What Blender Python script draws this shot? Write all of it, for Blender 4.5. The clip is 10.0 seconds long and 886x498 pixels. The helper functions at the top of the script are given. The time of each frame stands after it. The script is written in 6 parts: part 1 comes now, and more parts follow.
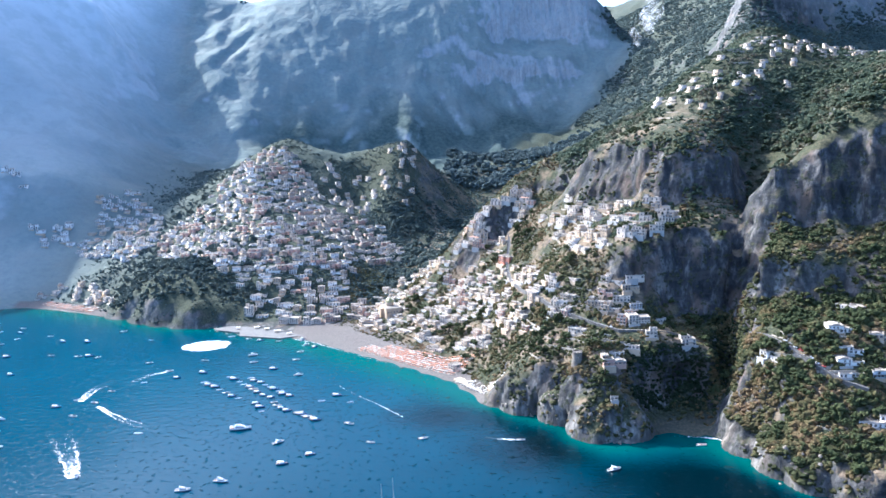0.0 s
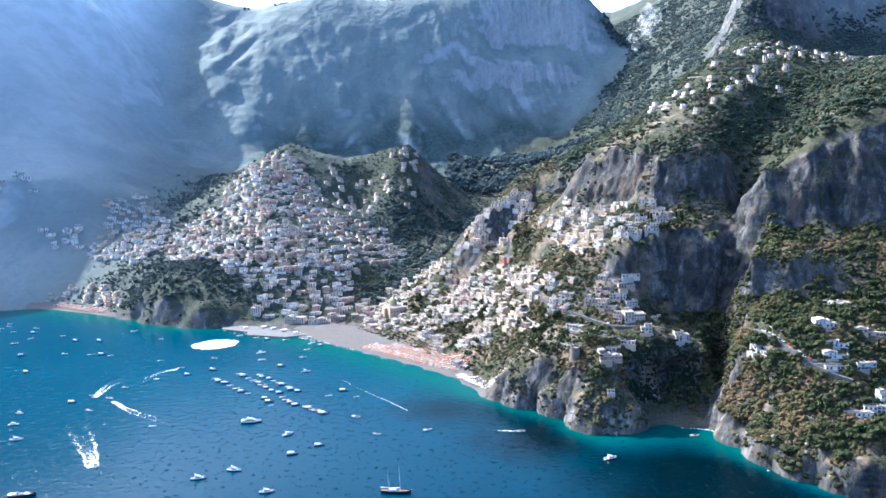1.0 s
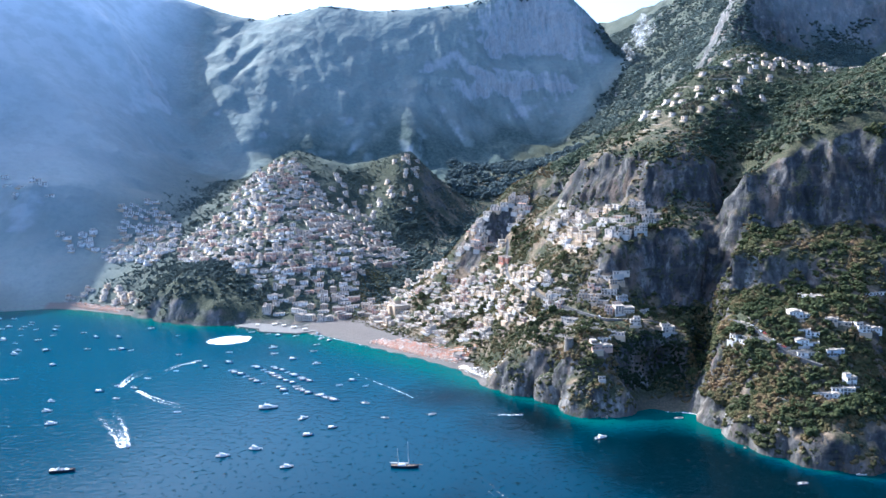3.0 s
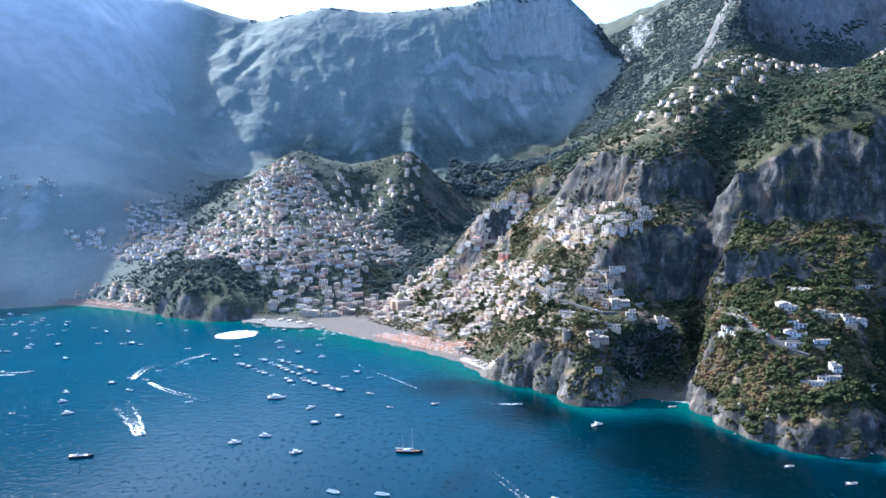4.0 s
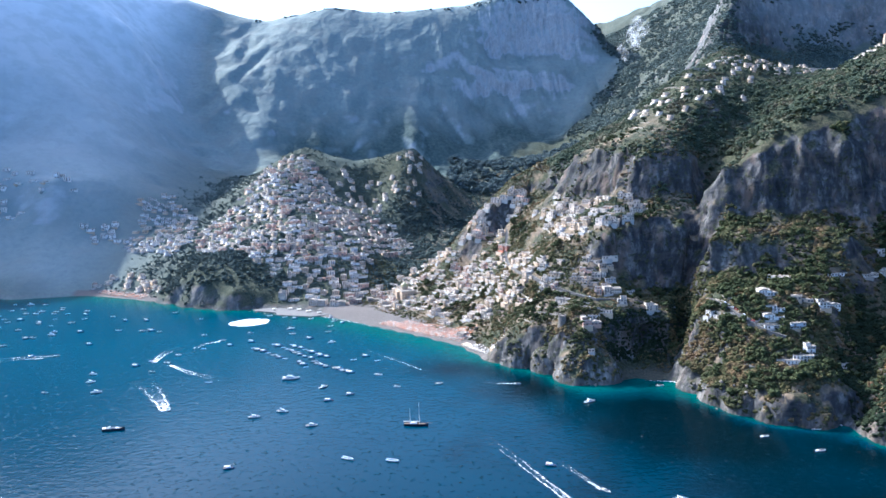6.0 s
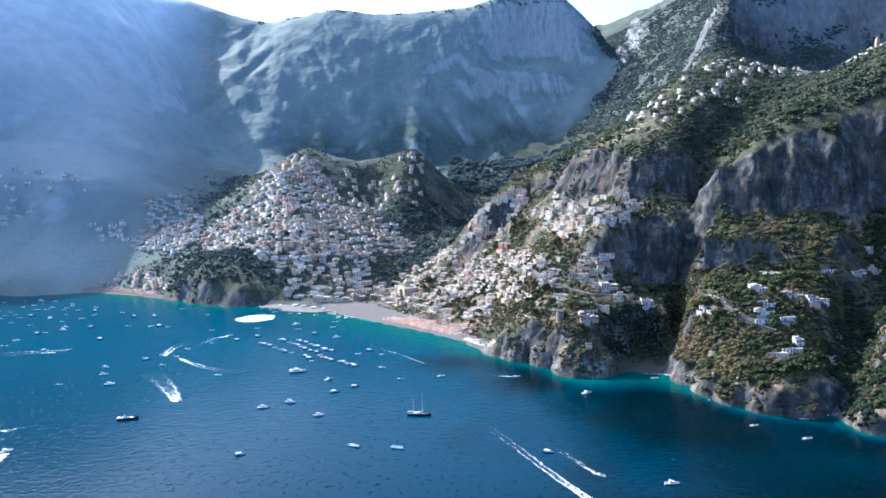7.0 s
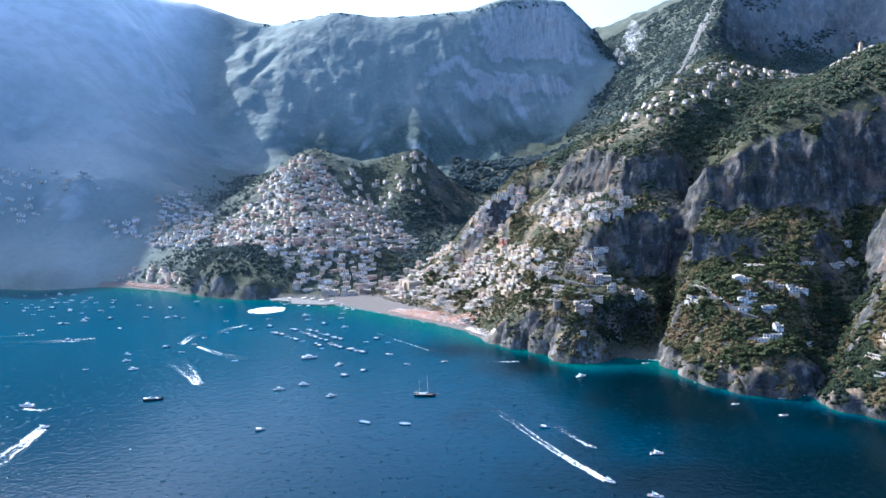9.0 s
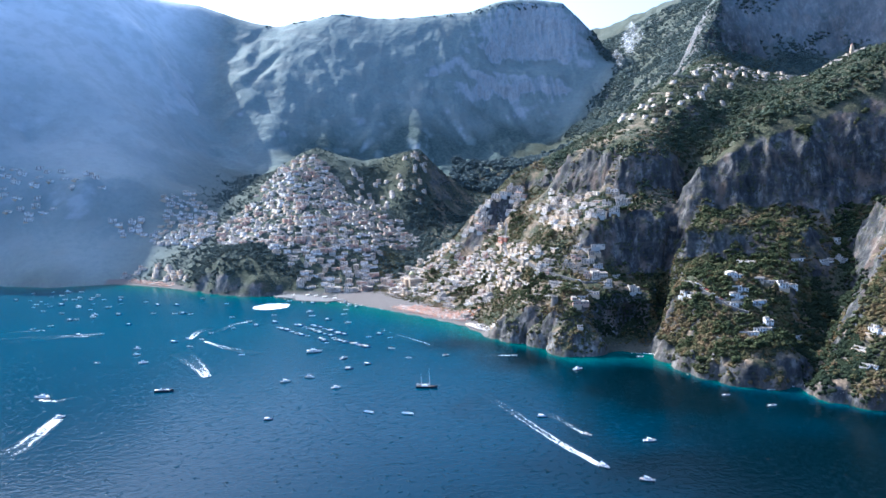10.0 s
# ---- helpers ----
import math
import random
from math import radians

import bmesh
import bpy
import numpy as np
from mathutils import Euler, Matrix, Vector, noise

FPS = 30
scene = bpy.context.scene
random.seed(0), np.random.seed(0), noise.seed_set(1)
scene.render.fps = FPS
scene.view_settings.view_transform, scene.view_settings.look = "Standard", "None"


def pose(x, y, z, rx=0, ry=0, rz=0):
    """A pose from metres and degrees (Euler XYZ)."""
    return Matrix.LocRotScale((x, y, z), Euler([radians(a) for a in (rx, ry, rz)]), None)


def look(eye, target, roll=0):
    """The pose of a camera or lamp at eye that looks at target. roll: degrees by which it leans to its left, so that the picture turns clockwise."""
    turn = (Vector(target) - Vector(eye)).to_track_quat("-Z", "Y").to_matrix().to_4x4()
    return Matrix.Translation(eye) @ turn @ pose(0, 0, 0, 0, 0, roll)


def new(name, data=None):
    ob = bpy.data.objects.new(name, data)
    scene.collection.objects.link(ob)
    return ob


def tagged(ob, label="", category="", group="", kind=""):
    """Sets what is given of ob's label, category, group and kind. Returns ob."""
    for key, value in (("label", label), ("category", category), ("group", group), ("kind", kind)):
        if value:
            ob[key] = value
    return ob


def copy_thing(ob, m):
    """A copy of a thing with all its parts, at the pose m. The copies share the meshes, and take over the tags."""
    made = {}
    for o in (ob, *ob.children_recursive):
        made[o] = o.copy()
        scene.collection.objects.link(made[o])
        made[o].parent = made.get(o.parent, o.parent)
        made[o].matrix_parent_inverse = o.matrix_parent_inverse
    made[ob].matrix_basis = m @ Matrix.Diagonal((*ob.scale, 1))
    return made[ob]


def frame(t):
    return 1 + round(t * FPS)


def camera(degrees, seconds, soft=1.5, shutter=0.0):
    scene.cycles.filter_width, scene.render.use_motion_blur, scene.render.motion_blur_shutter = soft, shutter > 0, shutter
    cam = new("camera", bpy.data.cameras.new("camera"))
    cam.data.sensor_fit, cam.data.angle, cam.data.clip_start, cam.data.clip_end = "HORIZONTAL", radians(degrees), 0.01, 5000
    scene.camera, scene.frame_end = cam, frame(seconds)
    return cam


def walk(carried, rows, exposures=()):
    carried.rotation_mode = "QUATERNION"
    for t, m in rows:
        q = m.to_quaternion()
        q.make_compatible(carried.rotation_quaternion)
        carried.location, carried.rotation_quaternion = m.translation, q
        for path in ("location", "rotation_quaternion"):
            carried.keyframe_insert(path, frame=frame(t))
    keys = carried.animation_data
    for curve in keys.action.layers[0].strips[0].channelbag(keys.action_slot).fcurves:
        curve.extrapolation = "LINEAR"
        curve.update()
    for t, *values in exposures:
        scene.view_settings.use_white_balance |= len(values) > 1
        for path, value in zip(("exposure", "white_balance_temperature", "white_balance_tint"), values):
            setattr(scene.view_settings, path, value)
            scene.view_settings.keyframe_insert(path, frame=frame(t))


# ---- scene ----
cam = camera(60.1, 10.0, soft=1.6)
PATH = [
    (0, (1.184, 1.203, 324.923), (1.187, 3.176, 324.593), -1.4),
    (0.5, (-0.447, -15.914, 324.871), (-0.444, -13.941, 324.548), -1.4),
    (1, (-2.067, -33.08, 324.795), (-2.064, -31.105, 324.477), -1.5),
    (1.5, (-3.683, -50.299, 324.702), (-3.678, -48.323, 324.392), -1.5),
    (2, (-5.279, -67.577, 324.599), (-5.273, -65.6, 324.296), -1.5),
    (2.5, (-6.863, -84.843, 324.487), (-6.856, -82.865, 324.188), -1.5),
    (4, (-11.583, -136.494, 323.886), (-11.575, -134.516, 323.588), -1.6),
    (4.5, (-13.11, -153.565, 323.824), (-13.102, -151.588, 323.522), -1.6),
    (5, (-14.58, -170.486, 323.818), (-14.571, -168.509, 323.515), -1.6),
    (5.5, (-15.986, -187.289, 323.858), (-15.977, -185.313, 323.554), -1.6),
    (7, (-20.001, -237.49, 324.219), (-19.993, -235.513, 323.917), -1.5),
    (7.5, (-21.278, -254.255, 324.289), (-21.271, -252.278, 323.986), -1.5),
    (8, (-22.502, -271.059, 324.351), (-22.495, -269.082, 324.049), -1.5),
    (8.5, (-23.703, -287.892, 324.411), (-23.696, -285.915, 324.109), -1.5),
    (9, (-24.889, -304.758, 324.46), (-24.882, -302.781, 324.159), -1.5),
    (9.5, (-26.067, -321.648, 324.497), (-26.059, -319.671, 324.197), -1.5),
    (10, (-27.252, -338.529, 324.521), (-27.244, -336.551, 324.221), -1.5),
]
walk(cam, [(t, look(eye, target, roll)) for t, eye, target, roll in PATH], exposures=[(0, 1.63, 4620, 9), (2.5, 1.46, 4600, 9), (5, 1.40, 4590, 9), (10, 1.33, 4570, 9)])

# ---------------------------------------------------------------- light
SUN_AZIMUTH, SUN_ELEVATION = -49.0, 37.5          # degrees: from straight ahead (+y) to the right, above the horizon
world = bpy.data.worlds.new("sky")
world.use_nodes = True
scene.world = world
sky = world.node_tree.nodes.new("ShaderNodeTexSky")
sky.sky_type, sky.sun_disc = "NISHITA", False
sky.sun_elevation, sky.sun_rotation = radians(SUN_ELEVATION), radians(SUN_AZIMUTH)
sky.air_density, sky.dust_density, sky.ozone_density = 0.9, 3.6, 1.0
background = world.node_tree.nodes["Background"]
background.inputs["Strength"].default_value = 0.15
world.node_tree.links.new(sky.outputs["Color"], background.inputs["Color"])
sun = new("sun", bpy.data.lights.new("sun", "SUN"))
sun.data.energy, sun.data.angle, sun.data.color = 5.0, radians(0.6), (1.0, 0.815, 0.58)
sa, se = radians(SUN_AZIMUTH), radians(SUN_ELEVATION)
sun.matrix_world = look((math.sin(sa) * math.cos(se) * 100, math.cos(sa) * math.cos(se) * 100, math.sin(se) * 100), (0, 0, 0))


# ---------------------------------------------------------------- noise
def lattice(ix, iy, iz):
    h = (ix * 374761393 + iy * 668265263 + iz * 2147483647 + 1274126177) & 0xFFFFFFFF
    h = ((h ^ (h >> 13)) * 1274126177) & 0xFFFFFFFF
    return ((h ^ (h >> 16)) & 0xFFFF) / 32767.5 - 1.0


def value_noise(x, y, z=0.0):
    """Smooth noise, -1 to 1, of arrays of places."""
    x, y, z = np.broadcast_arrays(np.asarray(x, float), np.asarray(y, float), np.asarray(z, float))
    fx, fy, fz = np.floor(x), np.floor(y), np.floor(z)
    ix, iy, iz = fx.astype(np.int64), fy.astype(np.int64), fz.astype(np.int64)
    u, v, w = x - fx, y - fy, z - fz
    u, v, w = u * u * (3 - 2 * u), v * v * (3 - 2 * v), w * w * (3 - 2 * w)
    out = 0
    for a in (0, 1):
        for b in (0, 1):
            for c in (0, 1):
                out = out + lattice(ix + a, iy + b, iz + c) * (u if a else 1 - u) * (v if b else 1 - v) * (w if c else 1 - w)
    return out


def fractal(x, y, z=0.0, octaves=4, gain=0.5):
    out, size = 0, 1.0
    for i in range(octaves):
        k = 2.03 ** i
        out = out + size * value_noise(np.asarray(x) * k + 17.3 * i, np.asarray(y) * k - 9.1 * i, np.asarray(z) * k + 3.7 * i)
        size *= gain
    return out


# ---------------------------------------------------------------- the lie of the land
# Lines in plan with their heights: shore, ridges, valleys, and the feet and tops of the cliffs.
COAST = [(-1750, 1600), (-1250, 1480), (-1045, 1410), (-912, 1375), (-780, 1394), (-710, 1369), (-597, 1314), (-543, 1287), (-498, 1249),
         (-414, 1216), (-366, 1228), (-320, 1205), (-230, 1140), (-192, 1115), (-89, 1019), (-1, 934), (38, 866), (63, 833), (102, 812), (131, 777),
         (170, 735), (215, 747), (260, 740), (282, 731), (293, 687), (302, 641), (327, 611), (362, 581), (408, 581), (432, 588), (419, 544), (443, 513),
         (475, 492), (560, 440), (700, 380), (1000, 250), (1700, 100)]
LINES = {
    "west_cliff_top": [(-1700, 1640, 60), (-1250, 1530, 45), (-1045, 1450, 35), (-912, 1415, 30)],
    "west_beach": [(-780, 1408, 3), (-710, 1388, 3), (-640, 1352, 3)],
    "west_beach_back": [(-760, 1440, 18), (-700, 1420, 16), (-630, 1385, 14)],
    "west_village": [(-822, 1609, 105), (-722, 1566, 88), (-616, 1541, 80), (-650, 1450, 50)],
    "west_village_top": [(-724, 1793, 182), (-690, 1700, 130)],
    "west_bench": [(-944, 1670, 236), (-1000, 1690, 240), (-1100, 1700, 250), (-870, 1720, 230)],
    # its western end is a ridge added out of view to shade the shore
    "bench_foot_and_shade_ridge": [(-1034, 1628, 150), (-960, 1600, 130), (-1225, 1625, 185), (-1320, 1640, 345), (-1500, 1690, 440)],
    "rock_top": [(-545, 1302, 26), (-488, 1266, 40), (-414, 1233, 32), (-362, 1246, 26)],
    "rock_brow": [(-536, 1316, 42), (-490, 1306, 64), (-435, 1300, 56), (-381, 1302, 45), (-352, 1300, 40)],
    "rock_slope": [(-510, 1400, 72), (-520, 1500, 72), (-573, 1700, 118), (-500, 1685, 146)],
    "town_ridge": [(-290, 1265, 14), (-300, 1327, 56), (-290, 1400, 80), (-300, 1470, 102), (-370, 1600, 148), (-433, 1711, 184), (-440, 1830, 222),
                   (-410, 1957, 247), (-410, 2100, 290)],
    "town_right": [(-201, 1279, 18), (-180, 1400, 62), (-182, 1491, 86), (-279, 1914, 198), (-220, 1700, 120)],
    "mill_valley": [(-130, 1235, 6), (-100, 1330, 20), (-75, 1450, 40), (-63, 1579, 50), (-20, 1750, 66), (30, 1850, 72), (70, 2100, 125), (200, 2400, 195),
                    (400, 2600, 265), (610, 2700, 395), (720, 2850, 550), (730, 3150, 670), (760, 3500, 720)],
    "knob": [(-128, 1800, 130), (-112, 1850, 152), (-100, 1890, 175), (-95, 1960, 228), (-85, 2100, 275)],
    "knob_side": [(-200, 1850, 116), (-190, 1960, 180)],
    "main_ridge": [(-1500, 3000, 1010), (-1190, 3100, 924), (-1046, 3100, 897), (-927, 3100, 852), (-807, 3100, 808), (-692, 3100, 798), (-586, 3100, 820),
                   (-437, 3100, 844), (-242, 3100, 816), (-46, 3100, 825), (127, 3100, 833), (250, 3100, 870), (532, 3100, 863), (618, 3100, 785), (680, 3105, 726)],
    "main_back": [(-1500, 3500, 800), (-600, 3500, 600), (200, 3500, 600), (500, 3500, 620)],
    "west_flank": [(-760, 2960, 708), (-790, 2820, 612), (-790, 2650, 492)],
    "spur_one": [(-320, 3000, 755), (-345, 2940, 714), (-433, 2820, 620), (-532, 2680, 510), (-630, 2460, 346)],
    "gully_one": [(-195, 2960, 706), (-228, 2830, 576), (-288, 2650, 420), (-312, 2500, 290)],
    "spur_two": [(150, 3040, 775), (59, 3000, 732), (-18, 2900, 622), (-105, 2700, 432), (-100, 2520, 280)],
    "gully_floor": [(-140, 2850, 580), (-185, 2690, 424)],
    "scar_top": [(230, 3000, 712), (356, 3035, 700), (520, 3010, 690)],
    "scar_foot": [(220, 2965, 610), (392, 2985, 600), (560, 2960, 600)],
    "scar_low_top": [(150, 2870, 560), (300, 2890, 545), (480, 2890, 530)],
    "scar_low_foot": [(160, 2835, 475), (320, 2850, 460), (500, 2850, 450)],
    "east_face_foot": [(90, 2690, 352), (243, 2715, 338), (446, 2715, 318)],
    "main_foot": [(-600, 2330, 250), (-438, 2380, 228), (-364, 2380, 212), (-171, 2420, 192), (-40, 2470, 200), (60, 2530, 218), (177, 2400, 195)],
    "town_back": [(-420, 2220, 220), (-300, 2220, 200), (-85, 2230, 195)],
    "far_ridge": [(740, 3800, 800), (809, 3800, 828), (928, 3800, 860), (1046, 3800, 900), (1252, 3800, 980), (1600, 3800, 1050)],
    "far_right_face": [(764, 2700, 505), (900, 2300, 560), (1000, 2700, 690), (1200, 2600, 850), (1000, 3200, 840), (850, 2000, 520), (700, 1900, 420), (560, 1900, 260)],
    "left_valley": [(-640, 1900, 150), (-700, 2100, 205), (-785, 2300, 262), (-940, 2600, 470), (-985, 2900, 690)],
    "left_spur": [(-1400, 2200, 760), (-1149, 2050, 535), (-990, 2000, 400), (-850, 1950, 285), (-770, 1870, 200)],
    "left_back": [(-1700, 2000, 850), (-1700, 2600, 1180), (-1300, 2700, 960), (-1050, 2500, 700)],
    # western end raised unseen as part of the same shading ridge
    "left_mid_and_shade_ridge": [(-1174, 1850, 330), (-1310, 1780, 430), (-1500, 1760, 500)],
    "east_beach_back": [(-175, 1195, 5), (-100, 1120, 5), (-40, 1050, 5), (0, 1000, 5), (40, 935, 6), (55, 880, 7)],
    "east_terrace": [(-60, 1200, 28), (0, 1100, 40), (71, 1097, 73), (40, 1030, 38), (80, 980, 60), (101, 1237, 108), (30, 1200, 70), (75, 900, 35), (110, 900, 72)],
    "promontory": [(120, 832, 60), (148, 800, 64), (182, 780, 66), (215, 845, 94), (162, 853, 82), (186, 903, 122), (138, 961, 128), (235, 890, 122), (240, 800, 76), (272, 814, 74), (295, 812, 70)],
    "promontory_edge": [(74, 845, 40), (106, 822, 56), (137, 786, 56), (150, 765, 40), (166, 748, 24), (190, 757, 34)],
    "cove_back": [(220, 763, 4), (230, 766, 4.5), (240, 766, 4.5), (250, 765, 4.5), (260, 763, 4.5), (270, 759, 4.5), (280, 754, 5)],
    "cove_wall_top": [(225, 790, 66), (250, 796, 70), (290, 800, 66)],
    "cove_beach": [(222, 753, 2.0), (250, 749, 2.2), (277, 741, 2.0)],
    "cove_wall_foot": [(218, 774, 5), (250, 782, 5), (284, 786, 6)],
    "upper_cliff_foot": [(240, 891, 114), (270, 893, 106), (298, 890, 98)],
    "upper_cliff_top": [(230, 906, 172), (260, 910, 180), (300, 908, 184), (335, 900, 182), (205, 930, 160)],
    "upper_bench": [(250, 925, 188), (280, 945, 196), (230, 1000, 200), (250, 1055, 212), (310, 965, 202), (350, 940, 192), (190, 1010, 175), (170, 1100, 175)],
    "grey_cliff_foot": [(262, 1040, 218), (300, 990, 214), (350, 986, 220), (385, 988, 214), (402, 1012, 222)],
    "bluff_side_foot": [(262, 1040, 218), (236, 1085, 220), (205, 1132, 215)],
    "grey_cliff_top": [(276, 1048, 280), (306, 1004, 274), (350, 999, 274), (376, 1003, 270), (388, 1022, 276)],
    "bluff_side_top": [(276, 1048, 280), (251, 1094, 284), (221, 1142, 276)],
    "knoll": [(0, 1250, 92), (52, 1250, 148), (90, 1250, 182), (116, 1250, 198), (140, 1240, 192), (60, 1215, 120), (110, 1215, 150)],
    "knoll_cliff_foot": [(110, 1285, 204), (160, 1272, 200), (200, 1225, 202)],
    "knoll_cliff_top": [(134, 1318, 230), (180, 1306, 258), (216, 1262, 266)],
    "east_ridge": [(230, 1300, 274), (337, 1300, 332), (400, 1380, 365), (479, 1450, 394), (583, 1460, 456), (634, 1550, 494)],
    "ridge_back": [(60, 1420, 110), (200, 1500, 180), (380, 1600, 250), (560, 1700, 330)],
    "east_slope": [(348, 1261, 340), (300, 1150, 296), (400, 1100, 312), (468, 1173, 378), (420, 1250, 366), (633, 1348, 428), (574, 1398, 450), (755, 1420, 428), (483, 1356, 434), (700, 1500, 455)],
    "gorge_west_rim": [(296, 815, 68), (312, 852, 84), (325, 885, 110)],
    "gorge_east_rim": [(306, 752, 78), (324, 780, 90), (344, 812, 108), (352, 838, 160)],
    "cove_gorge": [(290, 765, 6), (304, 795, 12), (318, 828, 26), (333, 860, 55), (345, 888, 90), (362, 925, 155), (398, 970, 186), (418, 1030, 232), (440, 1070, 264), (520, 1150, 322), (640, 1270, 388), (760, 1350, 410)],
    "south_ridge": [(404, 938, 263), (470, 957, 298), (520, 1015, 334), (600, 1035, 370), (690, 1088, 416), (760, 1200, 438), (825, 1250, 462), (950, 1300, 480)],
    "great_cliff_top": [(402, 926, 256), (450, 911, 276), (503, 897, 294), (560, 883, 302), (640, 888, 314), (760, 860, 335), (950, 850, 400)],
    "great_cliff_foot": [(386, 915, 202), (432, 895, 190), (486, 880, 190), (545, 864, 192), (625, 868, 200), (760, 815, 215), (950, 800, 250)],
    "green_bench": [(395, 862, 180), (361, 848, 172), (429, 866, 183), (528, 800, 176), (470, 825, 172), (610, 810, 165)],
    "lower_cliff_top": [(358, 838, 166), (395, 822, 164), (430, 818, 160)],
    "lower_cliff_foot": [(364, 827, 120), (400, 807, 120), (438, 799, 126)],
    "headland": [(345, 795, 104), (387, 723, 110), (403, 700, 93), (460, 710, 106), (367, 680, 80), (385, 637, 54), (412, 610, 50), (340, 617, 30),
                 (329, 690, 66), (316, 706, 68), (486, 767, 130), (440, 760, 124), (589, 795, 130)],
    "headland_edge": [(297, 738, 62), (301, 714, 46), (303, 692, 33), (307, 668, 27), (311, 646, 25), (331, 620, 27), (365, 591, 33), (409, 592, 38), (430, 606, 34)],
    "right_gully": [(440, 595, 4), (475, 635, 18), (515, 680, 45), (555, 730, 80), (590, 775, 118)],
    "right_spur": [(436, 553, 20), (460, 580, 26), (482, 602, 60), (515, 622, 114), (541, 622, 134), (575, 640, 165), (610, 700, 195), (622, 790, 214), (560, 570, 110), (500, 540, 60)],
    "right_spur_edge": [(440, 535, 20), (462, 515, 22), (500, 505, 26), (580, 460, 40), (720, 410, 70)],
    "right_high": [(700, 520, 150), (700, 660, 235), (800, 700, 280), (1000, 600, 280), (1400, 500, 400), (1700, 400, 450)],
    "crag_foot": [(640, 1562, 500), (748, 1600, 496), (900, 1640, 500), (1045, 1640, 520), (1250, 1550, 560)],
    "crag_top": [(650, 1592, 562), (700, 1650, 640), (770, 1740, 715), (930, 1800, 800), (1200, 1750, 900), (1600, 1700, 1000)],
    "crag_back": [(670, 1790, 560), (750, 1900, 640), (1000, 2000, 820)],
    "right_rise": [(1100, 1300, 500), (1200, 1050, 520), (1600, 1200, 750), (1000, 1100, 480)],
}


def densify(line, step):
    out = []
    for a, b in zip(line[:-1], line[1:]):
        n = max(1, int(math.dist(a, b) / step))
        out += [tuple(p + (q - p) * i / n for p, q in zip(a, b)) for i in range(n)]
    return out + [line[-1]]


def control_points():
    coast = np.array(densify(COAST, 32.0))
    pts = [(x, y, 0.0) for x, y in coast]
    along = np.gradient(coast, axis=0)
    along /= np.linalg.norm(along, axis=1)[:, None]
    out = np.stack([along[:, 1], -along[:, 0]], 1)             # towards the sea
    for off, z in ((22.0, -5.0), (110.0, -28.0)):
        for (x, y) in (coast + out * off)[::2]:
            if np.min(np.hypot(coast[:, 0] - x, coast[:, 1] - y)) > off * 0.8:
                pts.append((x, y, z))
    pts += [(x, y, -60.0) for x in range(-1700, 1701, 400) for y in (-100, 300)] + [(-900, 900, -60), (-500, 800, -55), (-1400, 1100, -60), (0, 600, -55)]
    loose = ("far_right_face", "east_terrace", "promontory", "headland", "upper_bench", "east_slope", "left_mid_and_shade_ridge", "west_flank", "east_face_foot", "right_rise", "main_foot", "crag_back",
             "green_bench", "town_right", "knob_side", "right_high", "left_back", "west_village", "knoll", "ridge_back", "main_back")
    for name, line in LINES.items():
        pts += line if name in loose else densify(line, 45.0)
    pts = np.array(pts, float)
    keep = [0]
    for i in range(1, len(pts)):
        if np.min(np.hypot(*(pts[keep, :2] - pts[i, :2]).T)) > 5.0:
            keep.append(i)
    return pts[keep]


CONTROL = control_points()


def fit_surface(pts):
    d = np.hypot(pts[:, None, 0] - pts[None, :, 0], pts[:, None, 1] - pts[None, :, 1])
    n = len(pts)
    a = np.zeros((n + 1, n + 1))
    a[:n, :n], a[:n, n], a[n, :n] = d, 1, 1
    return np.linalg.solve(a, np.append(pts[:, 2], 0.0))


WEIGHTS = fit_surface(CONTROL)


def base_height(x, y):
    """Height of the smooth land at arrays of places."""
    x, y = np.asarray(x, float), np.asarray(y, float)
    flat, out = np.stack([x.ravel(), y.ravel()], 1), np.empty(x.size)
    for i in range(0, len(flat), 20000):
        p = flat[i:i + 20000]
        d = np.sqrt((p[:, 0:1] - CONTROL[None, :, 0]) ** 2 + (p[:, 1:2] - CONTROL[None, :, 1]) ** 2)
        out[i:i + 20000] = d @ WEIGHTS[:-1] + WEIGHTS[-1]
    return out.reshape(x.shape)


def steps(*spans):
    out = []
    for a, b, s in spans:
        out += list(np.arange(a, b, s))
    return np.array(out + [spans[-1][1]])


GX = steps((-1750, -750, 9), (-750, -100, 5), (-100, 660, 2.8), (660, 1000, 6), (1000, 1750, 15))
GY = steps((380, 1100, 2.8), (1100, 1600, 4.5), (1600, 2200, 7), (2200, 3300, 10), (3300, 4000, 25))
MX, MY = np.meshgrid(GX, GY)
BASE = base_height(MX, MY)


